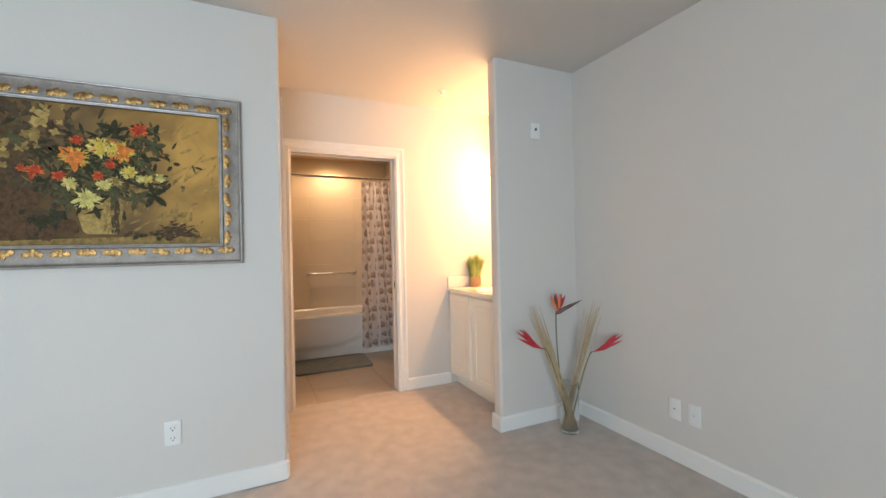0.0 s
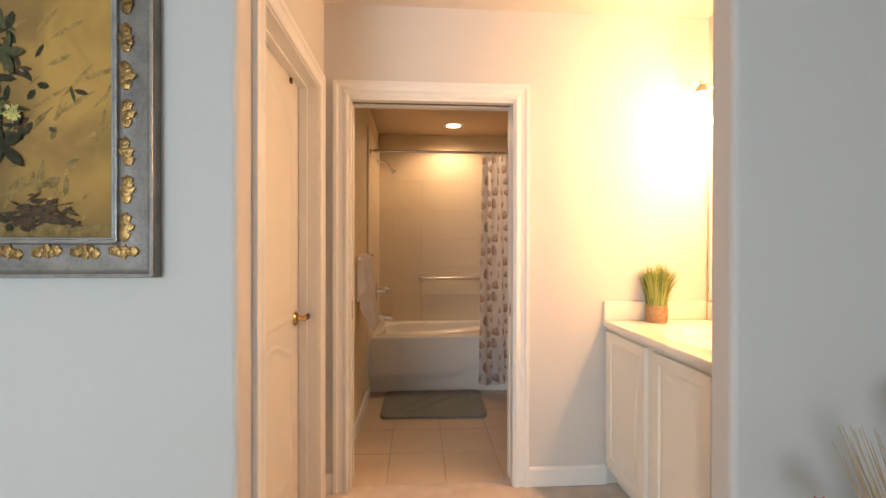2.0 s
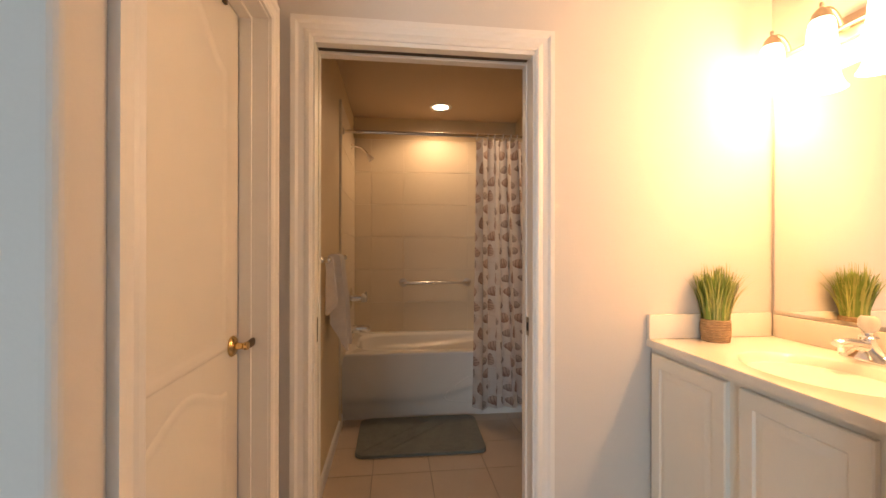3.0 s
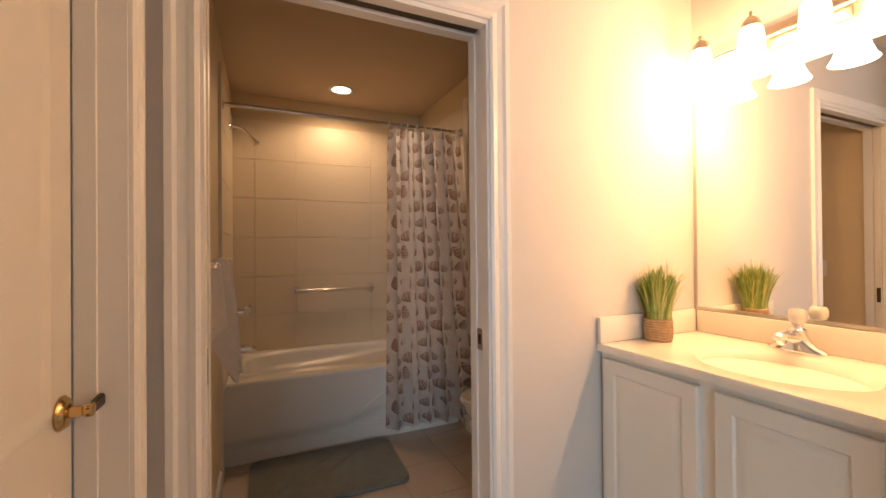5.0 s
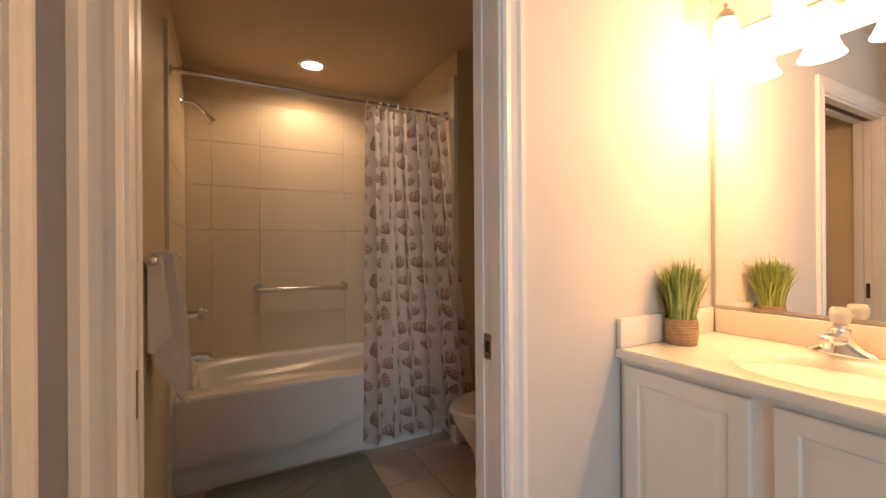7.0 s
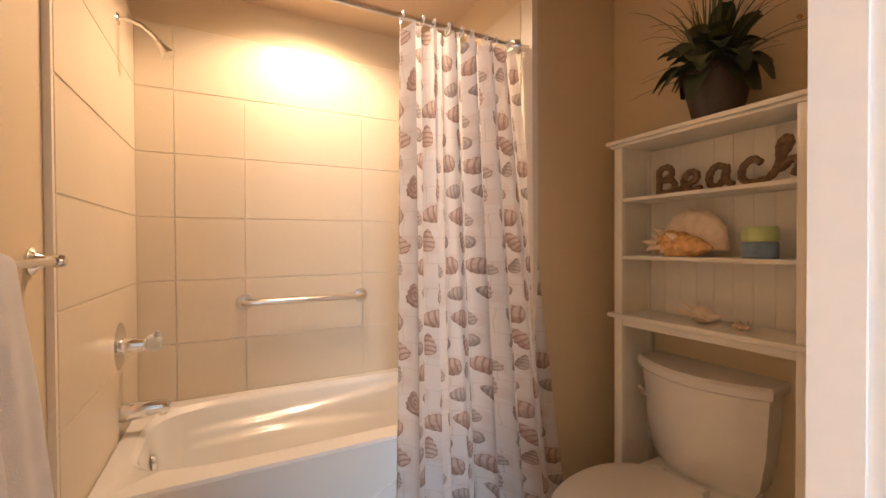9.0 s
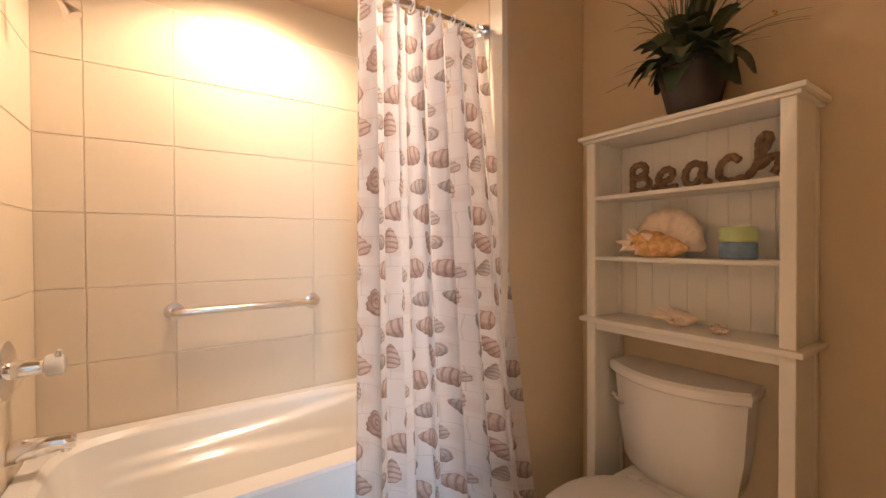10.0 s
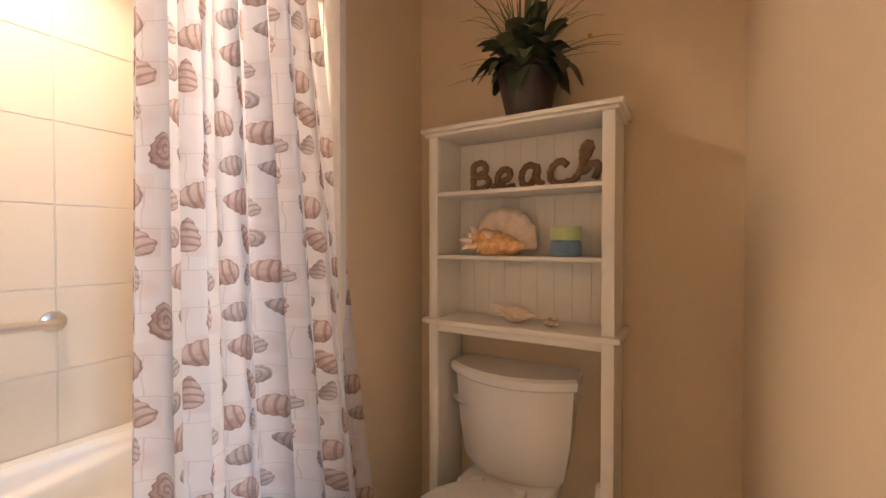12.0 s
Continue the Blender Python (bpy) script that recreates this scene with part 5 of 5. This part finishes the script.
def ornament(cx, cz, along):
    """A gilt leaf cluster of three lobes along the frame's band."""
    bm = bmesh.new()
    for off, r_, ln in ((-0.022, 0.014, 0.018), (0.0, 0.019, 0.015), (0.022, 0.014, 0.018), (-0.011, 0.012, 0.013), (0.012, 0.012, 0.013)):
        t_ = bmesh.new()
        bmesh.ops.create_icosphere(t_, subdivisions=1, radius=1)
        side_ = rnd.uniform(-0.006, 0.006)
        for v_ in t_.verts:
            u_, w_, h_ = v_.co
            a_, b_ = off + u_ * ln, side_ + w_ * r_ * (1 + 0.3 * math.sin(8 * u_))
            v_.co = Vector((cx + (a_ if along == "x" else b_), PY - 0.031 - 0.007 * h_, cz + (b_ if along == "x" else a_)))
        join(bm, t_)
    part("gilt_ornament", bm, GILT, pc)


for k in range(12):
    for z in (FZ0 + 0.066, FZ1 - 0.066):
        ornament(FX0 + 0.075 + k * (FX1 - FX0 - 0.15) / 11, z, "x")
for k in range(7):
    for x in (FX0 + 0.066, FX1 - 0.066):
        ornament(x, FZ0 + 0.13 + k * (FZ1 - FZ0 - 0.26) / 6, "z")
CYP = PY - 0.012
part("canvas", boxes((FX0 + 0.10, FX1 - 0.10, CYP, PY - 0.004, FZ0 + 0.10, FZ1 - 0.10)), CANVAS, pc, "ochre and umber painted canvas", False)


def oil(name, c):
    return mat(name, c, 0.7, spec=0.2, var=0.5, scale=45, fine=150, bump=0.4)


O_RED, O_ORANGE, O_YEL, O_CREAM = oil("oil_red", (0.42, 0.05, 0.025)), oil("oil_orange", (0.62, 0.19, 0.04)), oil("oil_yellow", (0.58, 0.42, 0.07)), oil("oil_cream", (0.55, 0.47, 0.15))
O_DARK, O_GREEN, O_POT, O_OLIVE, O_BROWN = oil("oil_dark_green", (0.04, 0.038, 0.018)), oil("oil_green", (0.085, 0.08, 0.035)), oil("oil_pot", (0.40, 0.27, 0.09)), oil("oil_olive", (0.27, 0.175, 0.06)), oil("oil_brown", (0.10, 0.055, 0.028))
depth = [0.0]


def daub(name, x, z, r, petals, ratio, material, turn=0.0, core=None, ragged=0.25):
    """One flat painted flower or leaf cluster of tapering strokes."""
    depth[0] += 0.00004
    bm = bmesh.new()
    layers = 2 if petals > 5 else 1
    for ly_ in range(layers):
        for k in range(petals):
            a = turn + 2 * math.pi * (k + 0.5 * ly_) / petals + rnd.uniform(-0.15, 0.15)
            ln = r * (1 - 0.4 * ly_) * rnd.uniform(1 - ragged, 1 + ragged * 0.4)
            w = r * ratio * rnd.uniform(0.8, 1.2)
            ca, sa = math.cos(a), math.sin(a)
            y = CYP - 0.0006 - depth[0] - 0.0004 * ly_ - 0.00003 * k
            pts = [(0, -0.25), (0.35, -1), (0.7, -0.9), (1, -0.1), (0.95, 0.3), (0.65, 0.95), (0.3, 0.9), (0, 0.25)]
            f = [bm.verts.new((x + ln * p * ca - w * q * sa, y, z + ln * p * sa + w * q * ca)) for p, q in pts]
            bm.faces.new(f)
    part(name, bm, material, pc, "", False)
    if core:
        daub("painted_core", x, z, r * 0.35, 5, 0.5, core)


def wash(name, pts, material):
    depth[0] += 0.00004
    bm = bmesh.new()
    bm.faces.new([bm.verts.new((x, CYP - 0.0004 - depth[0], z)) for x, z in pts])
    part(name, bm, material, pc, "", False)


LAYERS = {}


def strokes(name, material, n_, place, ln, w, lean=(0.0, 6.3)):
    """Loose brushwork: many thin tapering dabs of one colour, as one layer of paint."""
    depth[0] += 0.00004
    bm = LAYERS.setdefault(material.name, (bmesh.new(), material))[0]
    for _ in range(n_):
        x, z = place()
        if not (FX0 + 0.12 < x < FX1 - 0.12 and FZ0 + 0.115 < z < FZ1 - 0.115):
            continue
        a, l_, w_ = rnd.uniform(*lean), ln * rnd.uniform(0.4, 1.0), w * rnd.uniform(0.5, 1.2)
        ca, sa = math.cos(a), math.sin(a)
        y = CYP - 0.0004 - depth[0] - 0.000001 * _
        pts = ((-0.5, 0), (-0.2, -1), (0.25, -0.8), (0.5, 0.1), (0.2, 0.9), (-0.25, 0.8))
        bm.faces.new([bm.verts.new((min(max(x + l_ * p * ca - w_ * q * sa, FX0 + 0.106), FX1 - 0.106), y, min(max(z + l_ * p * sa + w_ * q * ca, FZ0 + 0.106), FZ1 - 0.106))) for p, q in pts])


def petal_strokes(x, z, r, material, n_, reach):
    """Fine dabs raying out from a flower's heart, squashed as seen from the side."""
    depth[0] += 0.00004
    bm = LAYERS.setdefault(material.name, (bmesh.new(), material))[0]
    for k in range(n_):
        a = rnd.uniform(0, 2 * math.pi)
        r0, r1 = r * rnd.uniform(0.15, 0.6), r * reach * rnd.uniform(0.7, 1.1)
        w_ = r * rnd.uniform(0.035, 0.08)
        ca, sa = math.cos(a), math.sin(a)
        y = CYP - 0.0009 - depth[0] - 0.000001 * k
        bm.faces.new([bm.verts.new((x + p * ca - q * w_ * sa, y, z + 0.85 * (p * sa + q * w_ * ca))) for p, q in ((r0, 0), ((r0 + r1) / 2, -1), (r1, -0.15), (r1, 0.15), ((r0 + r1) / 2, 1))])


O_PALE = oil("oil_pale_yellow", (0.70, 0.56, 0.20))
LIGHTER = {O_RED.name: O_ORANGE, O_ORANGE.name: O_YEL, O_YEL.name: O_PALE, O_CREAM.name: O_PALE, O_OLIVE.name: O_CREAM}
O_GOLD, O_UMBER, O_MOSS = oil("oil_gold", (0.40, 0.24, 0.075)), oil("oil_umber", (0.075, 0.05, 0.028)), oil("oil_moss", (0.10, 0.095, 0.035))
right = lambda: (rnd.gauss(-0.02, 0.10), rnd.uniform(1.3, 1.92))
left = lambda: (rnd.gauss(-0.70, 0.12), rnd.uniform(1.3, 1.92))
bouquet = lambda: (rnd.gauss(-0.38, 0.115), rnd.gauss(1.66, 0.075))
strokes("brushwork", O_GOLD, 34, right, 0.13, 0.006, (0.3, 1.4))
strokes("brushwork", O_OLIVE, 40, lambda: (rnd.gauss(-0.16, 0.09), rnd.uniform(1.33, 1.6)), 0.09, 0.009, (0.3, 1.6))
strokes("brushwork", O_UMBER, 150, left, 0.10, 0.013)
strokes("brushwork", O_BROWN, 90, left, 0.08, 0.008)
strokes("brushwork", O_UMBER, 90, bouquet, 0.09, 0.013)
strokes("brushwork", O_DARK, 170, bouquet, 0.075, 0.009)
strokes("brushwork", O_MOSS, 120, bouquet, 0.06, 0.006)
strokes("brushwork", O_GREEN, 90, bouquet, 0.05, 0.006)
strokes("brushwork", O_OLIVE, 50, bouquet, 0.06, 0.0025)
for k in range(14):
    daub("painted_foliage", rnd.uniform(-0.62, -0.14), rnd.uniform(1.52, 1.84) , rnd.uniform(0.03, 0.055), rnd.choice((3, 4, 5)), 0.16, rnd.choice((O_DARK, O_DARK, O_GREEN, O_BROWN)), rnd.uniform(0, 6))
for k in range(40):
    t_ = rnd.random()
    daub("painted_sprig", -0.56 - 0.22 * t_ + rnd.uniform(-0.05, 0.05), 1.86 - 0.24 * t_ + rnd.uniform(-0.05, 0.06), rnd.uniform(0.012, 0.028), 4, 0.35, rnd.choice((O_OLIVE, O_OLIVE, O_POT, O_GREEN)), rnd.uniform(0, 6))
for k in range(16):
    daub("painted_shadow", rnd.uniform(-0.85, -0.5), rnd.uniform(1.32, 1.52), rnd.uniform(0.04, 0.07), 5, 0.4, rnd.choice((O_BROWN, O_DARK)), rnd.uniform(0, 6))
wash("painted_tabletop", [(FX0 + 0.105, 1.285), (FX1 - 0.105, 1.285), (FX1 - 0.105, 1.318), (-0.2, 1.322), (-0.5, 1.312), (FX0 + 0.105, 1.30)], O_OLIVE)
wash("painted_pot", [(-0.488, 1.478), (-0.455, 1.345), (-0.44, 1.332), (-0.335, 1.330), (-0.322, 1.345), (-0.298, 1.495), (-0.39, 1.502)], O_POT)
wash("painted_pot_shade", [(-0.345, 1.498), (-0.35, 1.40), (-0.352, 1.332), (-0.335, 1.331), (-0.322, 1.345), (-0.298, 1.495)], O_OLIVE)
for x, z, r in ((-0.507, 1.362, 0.04), (-0.126, 1.318, 0.022), (-0.58, 1.33, 0.032), (-0.7, 1.335, 0.035)):
    daub("painted_fruit", x, z, r, 9, 0.45, O_BROWN, ragged=0.05)
for k in range(14):
    daub("painted_grapes", -0.30 + 0.014 * k + rnd.uniform(-0.01, 0.01), 1.318 + rnd.uniform(-0.012, 0.02), 0.011, 6, 0.5, rnd.choice((O_DARK, O_BROWN)))
fallen = lambda: (rnd.gauss(-0.09, 0.035), rnd.gauss(1.345, 0.016))
strokes("brushwork", O_UMBER, 40, fallen, 0.06, 0.006, (-0.5, 0.7))
strokes("brushwork", O_BROWN, 30, fallen, 0.05, 0.004, (-0.6, 0.8))
in_pot = lambda: (rnd.uniform(-0.445, -0.325), rnd.uniform(1.345, 1.48))
strokes("brushwork", O_POT, 60, in_pot, 0.05, 0.004, (-0.15, 0.15))
strokes("brushwork", O_OLIVE, 40, lambda: (rnd.uniform(-0.375, -0.33), rnd.uniform(1.345, 1.49)), 0.05, 0.004, (1.2, 1.7))
strokes("brushwork", O_UMBER, 45, lambda: (rnd.uniform(-0.352, -0.322), rnd.uniform(1.345, 1.49)), 0.045, 0.004, (1.3, 1.7))
for x, z, r in ((-0.339, 1.82, 0.06), (-0.181, 1.755, 0.065), (-0.186, 1.518, 0.07), (-0.256, 1.50, 0.06), (-0.50, 1.475, 0.06), (-0.526, 1.534, 0.05), (-0.33, 1.52, 0.06), (-0.42, 1.54, 0.06)):
    daub("painted_leaves", x, z, r, 5, 0.17, rnd.choice((O_DARK, O_GREEN)), rnd.uniform(0, 6))
for x, z, r, n_, m_, c_ in ((-0.24, 1.826, 0.042, 7, O_RED, O_ORANGE), (-0.478, 1.679, 0.062, 11, O_ORANGE, O_RED), (-0.385, 1.728, 0.056, 10, O_YEL, O_RED), (-0.309, 1.718, 0.058, 10, O_ORANGE, O_YEL), (-0.34, 1.725, 0.035, 8, O_YEL, None), (-0.473, 1.756, 0.03, 6, O_RED, None), (-0.352, 1.653, 0.026, 7, O_RED, None), (-0.533, 1.594, 0.03, 7, O_RED, None), (-0.616, 1.609, 0.036, 7, O_RED, O_ORANGE), (-0.66, 1.62, 0.02, 6, O_RED, None), (-0.395, 1.60, 0.028, 6, O_RED, O_ORANGE), (-0.497, 1.56, 0.032, 6, O_CREAM, O_ORANGE), (-0.283, 1.621, 0.038, 9, O_YEL, O_CREAM), (-0.375, 1.557, 0.034, 7, O_CREAM, None), (-0.33, 1.58, 0.028, 7, O_OLIVE, None), (-0.235, 1.592, 0.024, 6, O_CREAM, None), (-0.205, 1.594, 0.024, 6, O_YEL, None), (-0.159, 1.599, 0.026, 6, O_CREAM, None), (-0.439, 1.492, 0.058, 6, O_CREAM, O_YEL)):
    near = lambda: (rnd.gauss(x, r * 0.45), rnd.gauss(z, r * 0.38))
    strokes("brushwork", O_DARK, 8, near, r * 1.6, r * 0.2)
    daub("painted_flower", x, z, r, n_, 0.26, m_, rnd.uniform(0, 6), c_, 0.4)
    for tone_, cnt, reach in ((LIGHTER[m_.name], 26, 1.05), (c_ or O_BROWN, 14, 0.7), (O_DARK, 6, 1.1)):
        petal_strokes(x, z, r, tone_, cnt, reach)
for bm, m_ in LAYERS.values():
    tagged(part("brushwork", bm, m_, pc, "", False), kind="stuff")

# ---------- glass vase with dried stems ----------
VXc, VYc = 2.13, 2.26
va = thing("floor_vase", (VXc, VYc, 0), "clear glass cylinder vase with dried reeds and red flowers", "vase")
part("glass", lathe([(0, 0.004), (0.058, 0.004), (0.060, 0.012), (0.062, 0.325), (0.059, 0.325), (0.056, 0.02), (0, 0.018)], (VXc, VYc, 0)), GLASS, va, "clear glass")
tops = ((1.88, 2.28, 0.86), (2.29, 2.20, 0.86))
rnd = random.Random(8)
for gx_, gy_, gz_ in tops:
    bm = bmesh.new()
    sgn = 1 if gx_ > VXc else -1
    for k in range(16):
        p0 = Vector((VXc - sgn * 0.03 + rnd.uniform(-0.02, 0.02), VYc + rnd.uniform(-0.025, 0.025), 0.025))
        p1 = Vector((gx_ + rnd.uniform(-0.05, 0.05), gy_ + rnd.uniform(-0.04, 0.04), gz_ - rnd.uniform(0, 0.10)))
        mid = p0.lerp(p1, 0.45) + Vector((sgn * -0.012, 0, 0.02)) + Vector((rnd.uniform(-0.006, 0.006), 0, 0))
        tube(arc(p0, mid, p1, 7), [0.0042, 0.0042, 0.004, 0.0036, 0.003, 0.0022, 0.0008], 5, bm)
    part("reeds", bm, REED, va)
for gx_, gy_, gz_, sgn, neck in ((1.69, 2.25, 0.71, -1, Vector((1.91, 2.25, 0.577))), (2.365, 2.0, 0.663, 1, Vector((2.246, 2.15, 0.54)))):
    tip = Vector((gx_, gy_, gz_))
    root = Vector((VXc, VYc, 0.03))
    part("stem", tube(arc(root, neck + Vector((-sgn * 0.05, 0, 0.05)), neck, 9), 0.0035, 6), STEMG, va)
    ax = (tip - neck).normalized()
    for k in range(5):
        fan_ = (k - 1) * 0.17
        dv = (ax + Vector((0, 0, 1)) * (fan_ + 0.05)).normalized()
        s0 = neck + ax * 0.02 * k
        ln = (tip - s0).length * (0.95 - 0.1 * abs(k - 1))
        part("bract", tube([s0, s0 + dv * ln * 0.35 + Vector((0, 0, -0.004)), s0 + dv * ln * 0.7, s0 + dv * ln], [0.004, 0.011, 0.008, 0.0008], 7), REDF, va, "crimson bract")
hd = Vector((2.04, 2.27, 0.79))
part("stem", tube(arc((VXc - 0.01, VYc, 0.03), (2.03, 2.27, 0.45), hd, 10), 0.0045, 6), STEMG, va)
part("spathe", tube([hd, hd + Vector((0.02, -0.01, 0.012)), hd + Vector((0.09, -0.04, 0.05)), hd + Vector((0.16, -0.07, 0.085))], [0.008, 0.016, 0.012, 0.001], 8), DARKF, va, "dark beak-shaped spathe")
for k in range(6):
    a = -0.5 + 0.2 * k
    dv = Vector((math.sin(a), -0.1 * (k % 2), math.cos(a)))
    p0 = hd + Vector((0.012, -0.004, 0.015))
    part("petal", tube([p0, p0 + dv * 0.05, p0 + dv * 0.085, p0 + dv * 0.12], [0.006, 0.013, 0.009, 0.001], 7), (ORANGEF, DARKF, REDF)[k % 3], va)

# ---------- floor tiles and surround tiles: single pieces ----------
fl = tagged(new("floor_bathroom"), "beige square ceramic floor tiles with grout joints", "tile floor", "", "structure")
BASE[fl.name] = Vector((0, 0, 0))
part("grout_bed", boxes((BX, RX, 3.585, 5.01, -0.012, -0.004)), GROUT, fl, "", False)


def piece(name, mesh, parent, at):
    o = new(name, mesh)
    o.parent = parent
    o.location = at
    return o


def tile_mesh(name, size, material, bevel):
    bm = box(-size[0] / 2, size[0] / 2, -size[1] / 2, size[1] / 2, -size[2] / 2, size[2] / 2, bevel, 1)
    me = bpy.data.meshes.new(name)
    bm.to_mesh(me)
    bm.free()
    me.materials.append(material)
    return me


cache = {}


def cut(name, parent, x0, x1, y0, y1, z0, z1, material, bevel):
    if min(x1 - x0, y1 - y0, z1 - z0) < 0.002:
        return
    key = (name, round(x1 - x0, 4), round(y1 - y0, 4), round(z1 - z0, 4))
    if key not in cache:
        cache[key] = tile_mesh(name, key[1:], material, bevel)
    piece(name, cache[key], parent, ((x0 + x1) / 2, (y0 + y1) / 2, (z0 + z1) / 2))


G = 0.0035
xs = [BX] + [0.703 + 0.322 * k for k in range(6) if 0.703 + 0.322 * k < RX] + [RX]
ys = [3.585] + [3.912 + 0.322 * k for k in range(4)] + [5.02]
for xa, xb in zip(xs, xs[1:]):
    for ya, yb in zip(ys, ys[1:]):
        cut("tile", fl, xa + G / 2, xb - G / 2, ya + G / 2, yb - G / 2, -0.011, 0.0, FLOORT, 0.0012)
zs = [0.46] + [0.756 + 0.3004 * k for k in range(6)]
sb, sl, sr = bpy.data.objects["tub_surround_back"], bpy.data.objects["tub_surround_left"], bpy.data.objects["tub_surround_right"]
H = 0.0036
for za, zb in zip(zs, zs[1:]):
    cols = [SX0, 0.612, 0.911, 1.514, 1.812, SX1]
    for xa, xb in zip(cols, cols[1:]):
        cut("tile", sb, xa + 0.0012, xb - 0.0012, SY - 0.003, SY, za + H / 2, zb - H / 2, WTILE, 0.002)
    rows_y = [4.815, SY - 0.005]
    for ya, yb in zip(rows_y, rows_y[1:]):
        cut("tile", sl, SX0, SX0 + 0.003, ya + H / 2, yb - H / 2, za + H / 2, zb - H / 2, WTILE, 0.002)
    for ya, yb in zip([4.87, 5.17, 5.47], [5.17, 5.47, SY - 0.005]):
        cut("tile", sr, SX1 - 0.003, SX1, ya + H / 2, yb - H / 2, za + H / 2, zb - H / 2, WTILE, 0.002)
